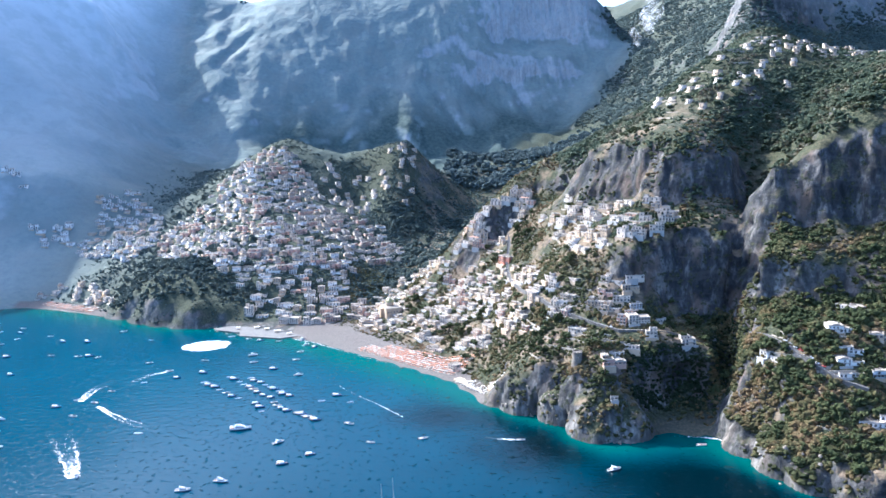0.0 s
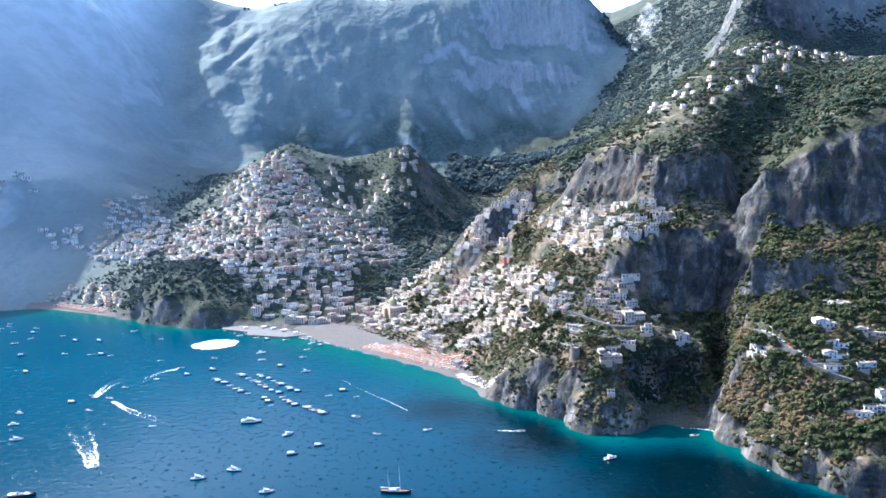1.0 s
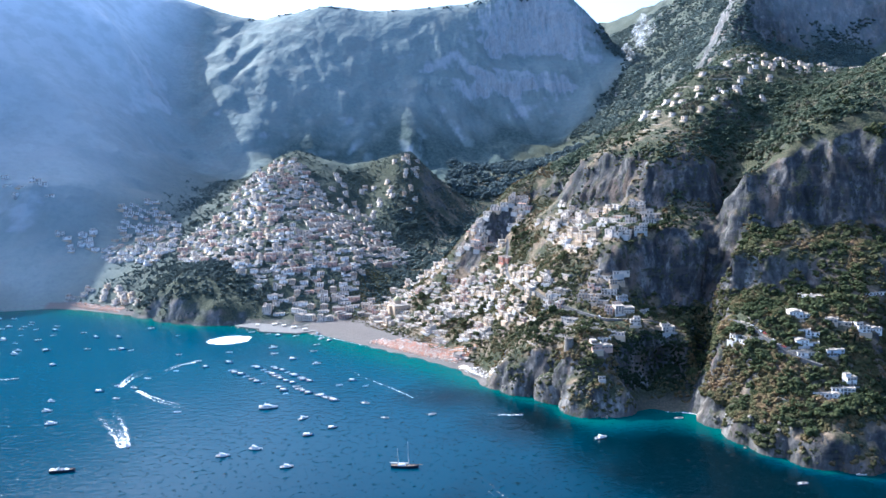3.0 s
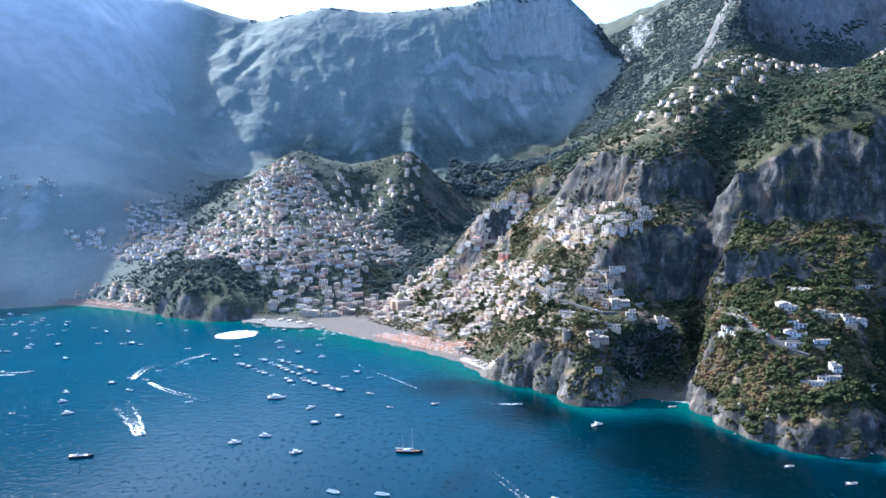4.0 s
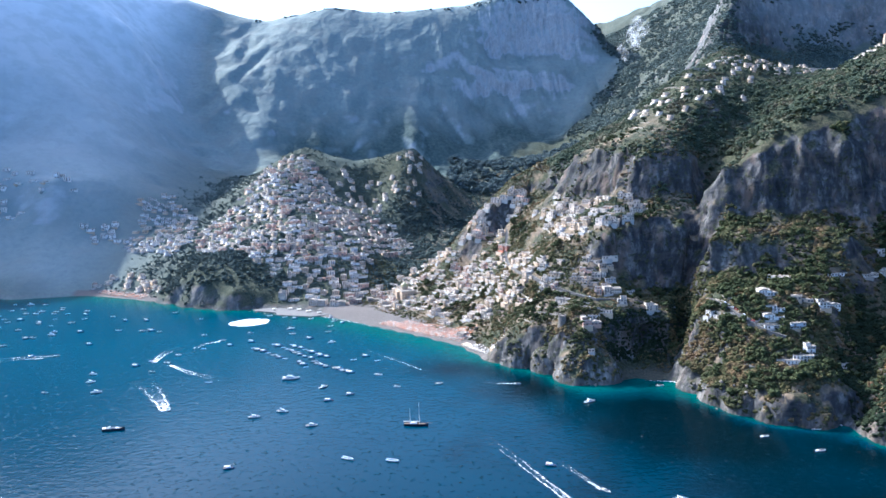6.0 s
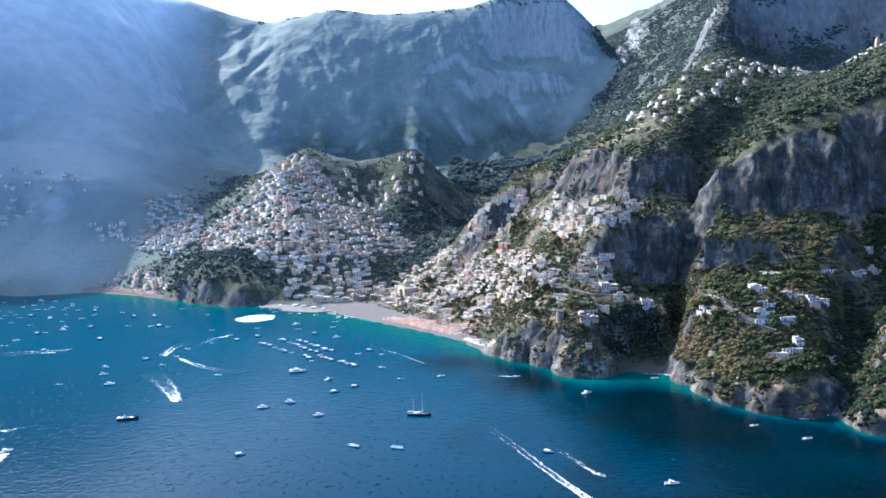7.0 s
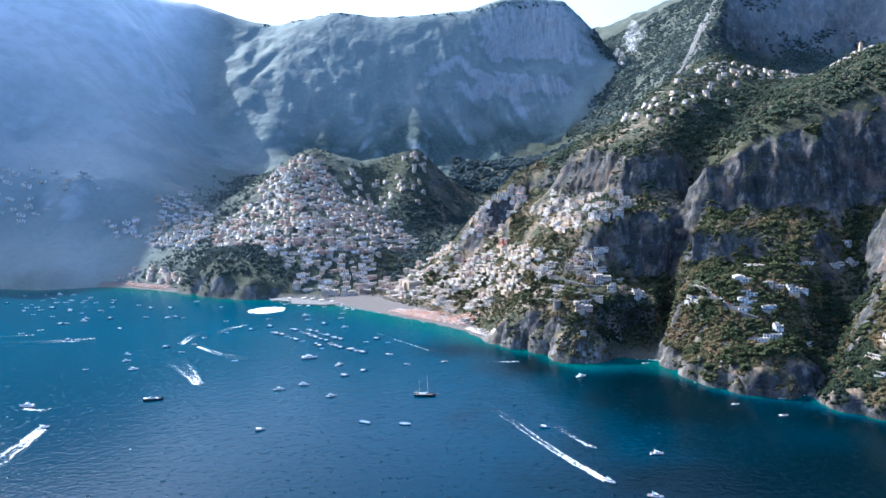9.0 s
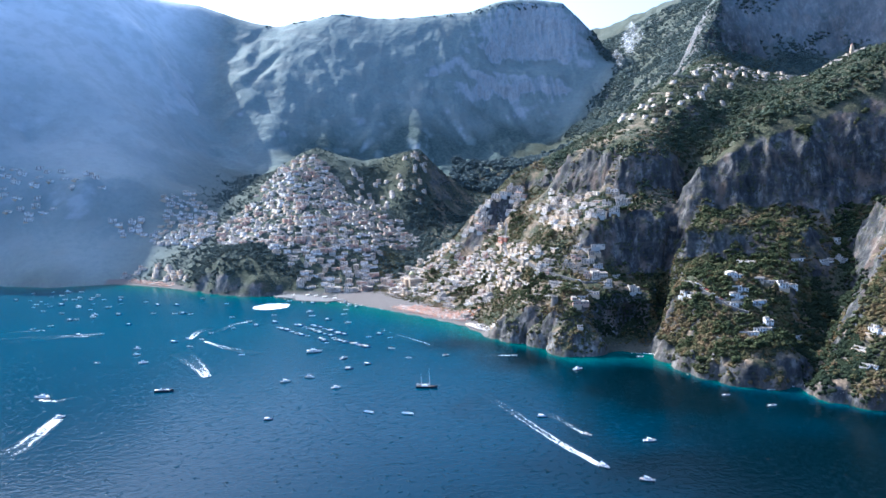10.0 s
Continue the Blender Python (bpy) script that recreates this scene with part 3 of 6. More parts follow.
def cliff_shift():
    """How far the steep faces are pushed out and in: ribs, ledges, and the hollow behind the cove."""
    gy, gx = np.gradient(ZG, GY, GX)
    sharp = np.where(MY < 900, np.minimum(np.hypot(gx, gy), 2.2), SLOPE)
    cliff = np.clip((np.maximum(SLOPE, sharp) - 0.9) / 0.9, 0, 1) * LANDNESS
    ribs = fractal(MX / 11, MY / 11, ZG / 55, 4) * 4.5 + fractal(MX / 40, MY / 40, ZG / 24, 3) * 4.5 + fractal(MX / 7, MY / 7, ZG / 7, 2) * 1.2
    ribs = ribs + np.clip((900 - MY) / 60, 0, 1) * np.clip(1 - np.abs(ZG - 18) / 30, 0, 1) * (3.5 * np.abs(fractal(MX / 16, MY / 16, ZG / 40, 2)) + 1.2 * np.sign(fractal(MX / 9, MY / 9, ZG / 6, 1)))
    hollow = np.clip(1 - np.abs(MX - 258) / 46, 0, 1) ** 0.6 * np.clip((MY - 764) / 8, 0, 1) * np.clip((815 - MY) / 10, 0, 1) * (ZG < 62)
    steep = np.maximum(SLOPE, 1e-6)
    return -DX / steep * ribs * cliff, -DY / steep * ribs * cliff + 24 * hollow * np.sin(np.pi * np.clip((ZG - 3) / 60, 0, 1)) ** 0.7


SHIFT_X, SHIFT_Y = cliff_shift()
BROWN = np.exp(-((MX - 315 - 0.25 * (1100 - MY)) / 105) ** 2 - ((MY - 1100) / 115) ** 2)            # burnt grass above the bluff


def build_land():
    z = ZG
    co = np.stack([MX + SHIFT_X, MY + SHIFT_Y, z], -1)
    rows, cols = z.shape
    i = np.arange(rows * cols).reshape(rows, cols)
    faces = np.stack([i[:-1, :-1], i[:-1, 1:], i[1:, 1:], i[1:, :-1]], -1).reshape(-1, 4)
    faces = faces[co[..., 2].ravel()[faces].max(1) > -12]
    used = np.unique(faces)
    remap = np.full(rows * cols, -1)
    remap[used] = np.arange(len(used))
    me = mesh_of("ground", co.reshape(-1, 3)[used], remap[faces], LAND, True)
    beach = (z < 7.5) & (((MX > -240) & (MX < 48) & (MY > 850)) | ((MX > -800) & (MX < -590) & (MY < 1500)) | ((MX > 205) & (MX < 284) & (MY > 735) & (MY < 800)))
    dry = np.clip(1.0 - FAR * 0.7, 0, 1) * np.clip(1 - 0.92 * np.clip((MY - 1000) / 120, 0, 1) * np.clip((MX - 150) / 100, 0, 1), 0, 1)
    dry = np.maximum(dry * np.clip(1.2 - np.clip((MX - 380) / 60, 0, 1) * np.clip((MY - 880) / 30, 0, 1), 0, 1), 1.3 * BROWN)
    # the cove gets no dry ground and little sand, painting its shade
    dry = dry * np.clip((MX + 130) / 100, 0, 1) * (np.hypot((MX - 250) / 50, (MY - 765) / 34) > 1)
    splash = np.clip((8.0 - z) / 4.0, 0, 1) * (~beach)
    for name, field in (("pale", HAZE_TONE), ("west_haze", WEST_HAZE), ("beach", beach * np.where((MX > 200) & (MY < 810), 0.3, 1.0)), ("dry", dry), ("valley", np.clip((MX + 620) / 120, 0, 1) * np.clip((430 - z + 60 * WANDER) / 130, 0, 1)), ("splash", splash), ("lit_scarp", np.maximum(0.9 * np.clip(1.6 - np.hypot((MX - 396) / 46, (MY - 818) / 20), 0, 1) * (z > 112), np.clip((58 - z) / 30, 0, 1) * np.clip((900 - MY) / 40, 0, 1) * (1 - 0.85 * np.clip((MX - 318) / 30, 0, 1)) * (1 - np.clip(1.7 - np.hypot((MX - 262) / 42, (MY - 790) / 30), 0, 1))))):
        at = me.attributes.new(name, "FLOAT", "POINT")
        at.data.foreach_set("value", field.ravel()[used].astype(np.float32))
    return me


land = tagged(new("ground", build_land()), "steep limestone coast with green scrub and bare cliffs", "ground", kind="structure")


def build_sea():
    xs = steps((-6000, -1200, 400), (-1200, 700, 14), (700, 6000, 400))
    ys = steps((-6000, 300, 300), (300, 1600, 14))
    x, y = np.meshgrid(xs, ys)
    depth = -base_height(np.clip(x, -1700, 1700), np.clip(y, -100, 4000))
    shallow = np.exp(-np.clip(depth, 0, None) / np.interp(x, [270, 310], [11.0, 2.4]))
    patch = fractal(x / 90, y / 90, 2, 4)
    weed_and_shade = np.clip(np.interp(x, [150, 300], [0.85, 0.97]) + patch * 0.25, 0, 1) * np.clip((depth - 3 + patch * 5) / np.interp(x, [280, 320], [16, 6]), 0, 1) * np.clip((x + y * 0.2 - 90 + patch * 90) / 190, 0, 1)
    rows, cols = x.shape
    i = np.arange(rows * cols).reshape(rows, cols)
    faces = np.stack([i[:-1, :-1], i[:-1, 1:], i[1:, 1:], i[1:, :-1]], -1).reshape(-1, 4)
    me = mesh_of("water", np.stack([x, y, np.zeros_like(x)], -1).reshape(-1, 3), faces, SEA, True)
    for name, field in (("shallow", shallow), ("weed_and_shade", weed_and_shade), ("offshore", np.clip((980 - y) / 620, 0, 1))):
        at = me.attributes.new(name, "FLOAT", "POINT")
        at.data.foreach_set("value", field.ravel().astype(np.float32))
    return me


sea = tagged(new("water", build_sea()), "deep blue sea turning turquoise along the shore", "sea", kind="structure")


# ---------------------------------------------------------------- houses
def window_mesh(w, h, arched, shutters):
    """A window: a frame a little proud of the wall, round a dark pane set back in it; open shutters beside it. One connected shape."""
    bm = bmesh.new()
    t, sw = 0.16, (w * 0.5 if shutters else 0.0)
    top = [(-w / 2, h), (w / 2, h)]
    if arched:
        top = [(-w / 2 * math.cos(math.pi * i / 6), h + w / 2 * math.sin(math.pi * i / 6)) for i in range(7)]
    hole = [(-w / 2, 0.0)] + top + [(w / 2, 0.0)]
    k = (w / 2 + t) / (w / 2)
    rim = [(x * k, z + (t if z > 0 else -t)) for x, z in hole]
    rows = [[bm.verts.new((x, y, z)) for x, z in line] for line, y in ((rim, 0.04), (rim, -0.24), (hole, -0.24), (hole, -0.04))]
    n = len(hole)
    for r, (a, b) in enumerate(zip(rows[:-1], rows[1:])):
        for i in range(n):
            bm.faces.new((a[i], a[(i + 1) % n], b[(i + 1) % n], b[i])).material_index = 1
    bm.faces.new(rows[-1])
    if shutters:
        for a, side in (((rows[1][0], rows[1][1]), -1), ((rows[1][-1], rows[1][-2]), 1)):
            out = [bm.verts.new((v.co.x + side * sw, -0.16, v.co.z)) for v in a]
            back = [bm.verts.new((v.co.x, 0.04, v.co.z)) for v in out]
            bm.faces.new((a[0], a[1], out[1], out[0])).material_index = 2
            bm.faces.new((out[0], out[1], back[1], back[0])).material_index = 2
    return finish("window", bm, GLASS, FRAME, SHUTTER)


WINDOWS = [window_mesh(1.2, 1.7, False, False), window_mesh(1.2, 1.9, False, True), window_mesh(1.9, 1.5, True, False), window_mesh(2.2, 2.2, False, False)]


def add_balcony(ob, w, d, m):
    """A balcony: a slab, and a railing of posts under a hand rail as a piece of its own."""
    bm = bmesh.new()
    box(bm, -w / 2, w / 2, -d, 0, -0.2, 0)
    slab_part = part("balcony", finish("balcony", bm, ROOF), ob, m)
    bm = bmesh.new()
    box(bm, -w / 2, w / 2, -d, -d + 0.08, 0.95, 1.05)
    n = max(3, int(w / 0.9))
    for i in range(n + 1):
        x = -w / 2 + 0.04 + (w - 0.08) * i / n
        box(bm, x - 0.04, x + 0.04, -d, -d + 0.08, 0, 0.95)
    for k in (-1, 1):
        x = k * (w / 2 - 0.04)
        box(bm, x - 0.04, x + 0.04, -d + 0.08, 0, 0.95, 1.05)
    part("railing", finish("railing", bm, RAIL), slab_part)


def add_roof(ob, w, d, m, pitched=False, vault=False):
    bm = bmesh.new()
    if pitched:
        v = [bm.verts.new(p) for p in ((-w / 2 - .4, -d / 2 - .4, 0), (w / 2 + .4, -d / 2 - .4, 0), (w / 2 + .4, d / 2 + .4, 0), (-w / 2 - .4, d / 2 + .4, 0),
                                       (-w / 2 + d * .35, 0, d * .22), (w / 2 - d * .35, 0, d * .22))]
        for q in ((0, 1, 5, 4), (1, 2, 5), (2, 3, 4, 5), (3, 0, 4), (3, 2, 1, 0)):
            bm.faces.new([v[i] for i in q])
        return part("roof", finish("roof", bm, TILES), ob, m, "hipped terracotta roof")
    if vault:                                           # a low barrel vault, as the old houses have
        n = 6
        prof = [(-w * .45 + w * .9 * i / n, 0.1 + w * .15 * math.sin(math.pi * i / n)) for i in range(n + 1)]
        f, b = ([bm.verts.new((x, s * d * .45, z)) for x, z in prof] for s in (-1, 1))
        for i in range(n):
            bm.faces.new((f[i], f[i + 1], b[i + 1], b[i]))
        bm.faces.new(f), bm.faces.new(b)
        bm.faces.new((f[0], b[0], b[-1], f[-1]))
    else:
        box(bm, -w / 2 + .2, w / 2 - .2, -d / 2 + .2, d / 2 - .2, 0, 0.15)
    roof = part("roof", finish("roof", bm, ROOF), ob, m)
    bm = bmesh.new()
    h, t = 0.95, 0.25
    outer = [(-w / 2 - .1, -d / 2 - .1), (w / 2 + .1, -d / 2 - .1), (w / 2 + .1, d / 2 + .1), (-w / 2 - .1, d / 2 + .1)]
    inner = [(-w / 2 + t, -d / 2 + t), (w / 2 - t, -d / 2 + t), (w / 2 - t, d / 2 - t), (-w / 2 + t, d / 2 - t)]
    rows = [[bm.verts.new((x, y, z)) for x, y in line] for line, z in ((outer, -0.15), (outer, h), (inner, h), (inner, -0.15))]
    for a, b in zip(rows, rows[1:] + rows[:1]):
        for i in range(4):
            bm.faces.new((a[i - 1], a[i], b[i], b[i - 1]))
    part("parapet", finish("parapet", bm, FRAME), roof)
    return roof


def house(rng, w, storeys, colour, rich, depth=None):
    """A house on a slope, its front to local -y, its base at the ground before it; blocks of rooms step back towards the hill."""
    ob = new("house")
    d = depth or min(13.0, max(7.5, w * 0.62))
    sh = 3.1
    blocks = []                                         # x, y, width, depth, foot, storeys
    if w > 17:
        k = rng.uniform(0.42, 0.6)
        wl, wr = w * k, w * (1 - k)
        blocks.append((-w / 2 + wl / 2, 0.0, wl, d, -5.0, storeys))
        blocks.append((w / 2 - wr / 2, rng.uniform(0.8, 2.5), wr, d, -5.0, max(1, storeys + rng.choice((-1, -1, 0)))))
    else:
        blocks.append((0.0, 0.0, w, d, -5.0, storeys))
    if storeys >= 2 and rng.random() < 0.55:
        x, y, bw, bd, z0, n = blocks[0]
        uw = bw * rng.uniform(0.5, 0.7)
        blocks.append((x + (bw - uw) / 2 * rng.choice((-1, 1)), y + bd * 0.18, uw, bd * 0.62, n * sh, 1))
    bm = bmesh.new()
    for x, y, bw, bd, z0, n in blocks:
        top = n * sh + (z0 if z0 > 0 else 0)
        box(bm, x - bw / 2, x + bw / 2, y - bd / 2, y + bd / 2, z0, top)
        if z0 < 0 and rng.random() < 0.5:               # a plinth course
            box(bm, x - bw / 2 - .15, x + bw / 2 + .15, y - bd / 2 - .15, y + bd / 2 + .15, z0, 0.35)
    part("wall", finish("wall", bm, WALLS[colour]), ob)
    for i, (x, y, bw, bd, z0, n) in enumerate(blocks):
        base = z0 if z0 > 0 else 0.0
        top = base + n * sh
        style = rng.random()
        add_roof(ob, bw, bd, pose(x, y, top), style < 0.015 and i < 2 and not rich, 0.04 < style < 0.2)
        cols = max(1, int(bw / (3.4 if rich else 4.2)))
        for k in range(n):
            kind = rng.choice((0, 1, 1, 2, 2, 3))
            for c in range(cols):
                if rng.random() < (0.12 if rich else 0.25):
                    continue
                wx = x - bw / 2 + bw * (c + 0.5) / cols
                part("window", WINDOWS[kind], ob, pose(wx, y - bd / 2, base + k * sh + (0.35 if kind in (2, 3) else 0.7)))
            if rich or rng.random() < 0.2:
                for side in (-1, 1):
                    if z0 < 0 and rng.random() < 0.6:
                        part("window", WINDOWS[rng.choice((0, 1))], ob, pose(x + side * bw / 2, y - bd * 0.12, base + k * sh + 0.7, 0, 0, side * 90))
        if z0 < 0 and n >= 2 and rng.random() < (0.7 if rich else 0.3):
            add_balcony(ob, bw * rng.uniform(0.45, 0.95), 1.4, pose(x, y - bd / 2, sh * rng.randint(1, n - 1)))
    x, y, bw, bd, z0, n = blocks[0]
    bm = bmesh.new()                                    # terrace before the house, on a retaining wall
    tw, td = bw * rng.uniform(0.9, 1.2), rng.uniform(2.5, 4.5)
    box(bm, x - tw / 2, x + tw / 2, y - bd / 2 - td, y - bd / 2 - 0.02, -7.0, -0.15, 0, 0.0)
    box(bm, x - tw / 2, x + tw / 2, y - bd / 2 - td, y - bd / 2 - td + 0.2, -0.15, 0.75, 1)
    part("terrace", finish("terrace", bm, WALLS["g"] if rng.random() < 0.5 else WALLS["c"], FRAME), ob)
    if rich and rng.random() < 0.6:
        bm = bmesh.new()
        box(bm, -0.4, 0.4, -0.4, 0.4, 0, 1.5)
        box(bm, -0.55, 0.55, -0.55, 0.55, 1.5, 1.7)
        part("chimney", finish("chimney", bm, WALLS["w"]), ob, pose(x + bw * 0.3, y + bd * 0.25, n * sh))
    return ob


TAKEN = []                                              # footprints: x, y, radius
COLOUR_WORDS = {"w": "white", "v": "white", "c": "cream", "p": "pink", "r": "brick-red", "b": "pale blue", "t": "tan", "g": "grey"}


def downhill(x, y, reach=14.0):
    gx = float(grid_at(BASE, x + reach, y) - grid_at(BASE, x - reach, y))
    gy = float(grid_at(BASE, x, y + reach) - grid_at(BASE, x, y - reach))
    return gx / (2 * reach), gy / (2 * reach)


def seat(x, y, d, rng, toward=0.15, jitter=10):
    """The pose of a house at a place: its front turned down the slope, its base at the ground before it."""
    gx, gy = downhill(x, y)
    n = math.hypot(gx, gy) + 1e-6
    fx, fy = -gx / n - toward * 1.3, -gy / n - toward
    turn = math.degrees(math.atan2(fx, -fy)) + rng.uniform(-jitter, jitter)
    a = radians(turn)
    front = (math.sin(a) * d * 0.42, -math.cos(a) * d * 0.42)
    z = max(1.2, min(land_z(x + front[0], y + front[1]) + 0.2, land_z(x, y) + 0.2))
    return pose(x, y, z, 0, 0, turn)


def single_houses(group, label, rows, seed):
    rng = random.Random(seed)
    for x, y, w, storeys, colour in rows:
        w = max(8.0, min(w, 40.0))
        colour = "v" if colour == "w" and group.startswith("villas") else colour
        ob = house(rng, w, storeys, colour, True)
        d = min(13.0, max(7.5, w * 0.62))
        ob.matrix_basis = seat(x, y + d * 0.35, d, rng)
        TAKEN.append((x, y, w * 0.55))
        tagged(ob, f"{COLOUR_WORDS[colour]} flat-roofed {'villa' if storeys < 3 else 'hotel'} {label}", "house", group)


HEADLAND_HOUSES = [(327, 727, 21, 2, "w"), (426, 773, 26, 2, "w"), (393, 729, 26, 2, "w"), (430, 716, 26, 2, "t"), (457, 706, 27, 2, "w"), (391, 705, 22, 2, "w"), (383, 692, 25, 2, "w"),
                   (379, 680, 22, 1, "w"), (407, 680, 19, 2, "b"), (378, 632, 26, 1, "w"), (394, 634, 22, 2, "w"), (405, 644, 11, 3, "w"), (443, 647, 20, 1, "w"), (495, 764, 26, 1, "w")]
GULLY_HOUSES = [(542, 771, 22, 1, "w"), (570, 783, 22, 2, "w"), (575, 810, 13, 2, "w"), (506, 560, 22, 2, "w"), (486, 560, 17, 1, "w"), (480, 531, 18, 1, "w")]
PROMONTORY_HOUSES = [(222, 840, 25, 3, "w"), (204, 842, 11, 2, "p"), (249, 857, 18, 1, "w"), (229, 812, 12, 2, "w"), (270, 815, 16, 2, "w"), (176, 757, 8, 1, "w"), (181, 781, 25, 2, "p"), (186, 795, 18, 1, "w"),
                     (207, 805, 16, 1, "w"), (157, 851, 22, 2, "w"), (205, 893, 26, 2, "w"), (230, 893, 22, 1, "w"), (222, 884, 22, 2, "c"), (196, 885, 18, 2, "p"), (183, 878, 20, 2, "c")]
PROMONTORY_UPPER = [(211, 874, 20, 2, "w"), (197, 864, 22, 2, "c"), (224, 866, 15, 2, "b"), (216, 858, 13, 1, "p"), (156, 908, 20, 2, "c"), (143, 909, 18, 2, "w"), (135, 899, 18, 2, "w"),
                    (152, 885, 18, 2, "p"), (141, 951, 21, 2, "w"), (146, 934, 22, 2, "w"), (126, 956, 17, 2, "w"), (165, 927, 14, 1, "w")]
RED_HOUSE_ROW = [(99, 1139, 25, 4, "r"), (122, 1053, 20, 2, "c"), (103, 942, 22, 3, "c"), (108, 910, 20, 2, "p"), (117, 895, 16, 1, "w"), (63, 992, 25, 3, "c"), (54, 972, 25, 2, "c"),
                 (84, 973, 20, 2, "c"), (66, 1037, 16, 2, "w"), (52, 1126, 30, 2, "c"), (80, 1120, 28, 2, "c"), (93, 1030, 25, 2, "c"), (46, 1160, 26, 3, "w")]
BENCH_HOUSES = [(236, 1054, 28, 2, "w"), (255, 1012, 30, 2, "w"), (207, 1091, 20, 2, "c"), (197, 1134, 18, 2, "w"), (196, 1068, 30, 3, "c"), (163, 1151, 20, 2, "w"), (214, 1026, 21, 2, "w"),
                (234, 972, 32, 2, "w"), (190, 1003, 32, 3, "c"), (171, 1060, 24, 2, "w"), (179, 985, 36, 2, "b"), (183, 966, 28, 1, "w"), (244, 926, 17, 2, "w"), (264, 922, 17, 2, "w"),
                (280, 937, 18, 3, "w"), (294, 960, 16, 2, "c")]
KNOLL_HOUSES = [(60, 1246, 20, 2, "w"), (74, 1240, 20, 2, "w"), (90, 1236, 22, 2, "w"), (106, 1244, 22, 2, "w"), (128, 1252, 22, 2, "c"), (141, 1230, 18, 2, "w"), (123, 1230, 20, 2, "w"),
                (110, 1228, 20, 2, "w"), (130, 1268, 18, 2, "w"), (45, 1238, 16, 1, "w"), (30, 1244, 15, 2, "w")]
BEACH_HOUSES = [(-250, 1212, 34, 3, "w"), (-212, 1206, 28, 2, "w"), (-180, 1216, 24, 3, "p"), (-323, 1244, 15, 4, "w"), (20, 952, 28, 2, "w"), (-22, 1062, 26, 3, "w"),
                (-10, 1028, 30, 1, "w"), (56, 966, 26, 4, "w"), (8, 1084, 26, 3, "w"), (-34, 1120, 25, 2, "c"), (-122, 1176, 36, 2, "c"), (-146, 1232, 26, 2, "c"), (60, 868, 15, 1, "w")]
CHURCH_ROW = [(735, 1172, 26, 2, "w"), (752, 1184, 24, 2, "w"), (772, 1196, 26, 2, "w"), (792, 1204, 26, 2, "c"), (815, 1222, 30, 3, "w"), (840, 1235, 28, 2, "w")]
for k, (group, label, rows) in enumerate((
        ("villas on the headland", "among trees on the headland", HEADLAND_HOUSES), ("villas above the gully", "on a wooded slope above the gully", GULLY_HOUSES),
        ("houses on the promontory", "stacked on the promontory", PROMONTORY_HOUSES), ("houses on the promontory", "in a stepped cluster below the cliff", PROMONTORY_UPPER),
        ("houses above the beach", "on the terraced slope above the beach", RED_HOUSE_ROW), ("houses on the high bench", "on the ledge above the cliff", BENCH_HOUSES),
        ("houses on the knoll", "climbing the rocky knoll", KNOLL_HOUSES), ("houses at the beach", "at the back of the beach", BEACH_HOUSES),
        ("houses on the church ridge", "in a row along the high ridge", CHURCH_ROW))):
    single_houses(group, label, rows, 100 + k)

# quarters of close-set houses: outline in plan, spacing in metres, most houses, sizes
QUARTERS = [
    ("east quarter", [(-149, 1205), (-150, 1294), (-70, 1400), (8, 1254), (93, 1236), (128, 1085), (138, 965), (112, 930), (66, 945), (18, 1010), (-26, 1066), (-82, 1132), (-122, 1178)], 18.0, 125, (12, 27), (1, 3), "cctcpwctcctpcgt"),
    ("hill quarter", [(-580, 1542), (-589, 1685), (-528, 1725), (-500, 2020), (-386, 1999), (-307, 1863), (-248, 1725), (-136, 1708), (-64, 1555), (-111, 1467), (-150, 1430), (-173, 1333), (-165, 1240),
                      (-248, 1232), (-312, 1242), (-345, 1298), (-404, 1366), (-541, 1473)], 16.0, 560, (12, 24), (1, 3), "vwvpvwpcvwt"),
    ("west quarter", [(-747, 1546), (-739, 1650), (-775, 1717), (-722, 1808), (-620, 1699), (-597, 1578), (-607, 1487)], 18.0, 95, (11, 20), (1, 2), "vvwvc"),
    ("west quarter", [(-853, 1573), (-865, 1603), (-788, 1639), (-765, 1576)], 22.0, 10, (13, 20), (2, 3), "vv"),
    ("houses behind the small beach", [(-767, 1425), (-718, 1455), (-599, 1395), (-580, 1340)], 20.0, 14, (12, 18), (2, 3), "wwc"),
    ("houses on the high bench", [(165, 1150), (255, 1060), (300, 970), (285, 925), (240, 915), (185, 960), (165, 1060)], 18.0, 24, (14, 26), (1, 3), "cwcwpcw"),
    ("houses on the knoll", [(24, 1238), (60, 1224), (148, 1220), (150, 1272), (110, 1264), (50, 1258)], 12.0, 22, (11, 18), (2, 3), "cwcwwp"),
    ("valley houses", [(-305, 1972), (-198, 2013), (-143, 1844), (-205, 1699), (-269, 1786)], 27.0, 24, (10, 16), (2, 3), "wwc"),
    ("valley houses", [(-145, 1850), (-150, 2017), (-62, 2056), (-69, 1830)], 22.0, 18, (10, 15), (2, 3), "wwc"),
    ("mountain village", [(545, 1400), (590, 1475), (760, 1510), (830, 1430), (740, 1375), (620, 1330)], 15.0, 60, (7, 13), (1, 2), "ctcwg"),
    ("slope houses", [(343, 1304), (422, 1298), (545, 1400), (620, 1330), (552, 1223), (431, 1164), (372, 1128)], 30.0, 28, (8, 13), (1, 2), "wwct"),
    ("west bench houses", [(-1100, 1560), (-1188, 1706), (-1044, 1719), (-913, 1689), (-900, 1660), (-1008, 1625)], 30.0, 28, (14, 26), (1, 3), "vv"),
]


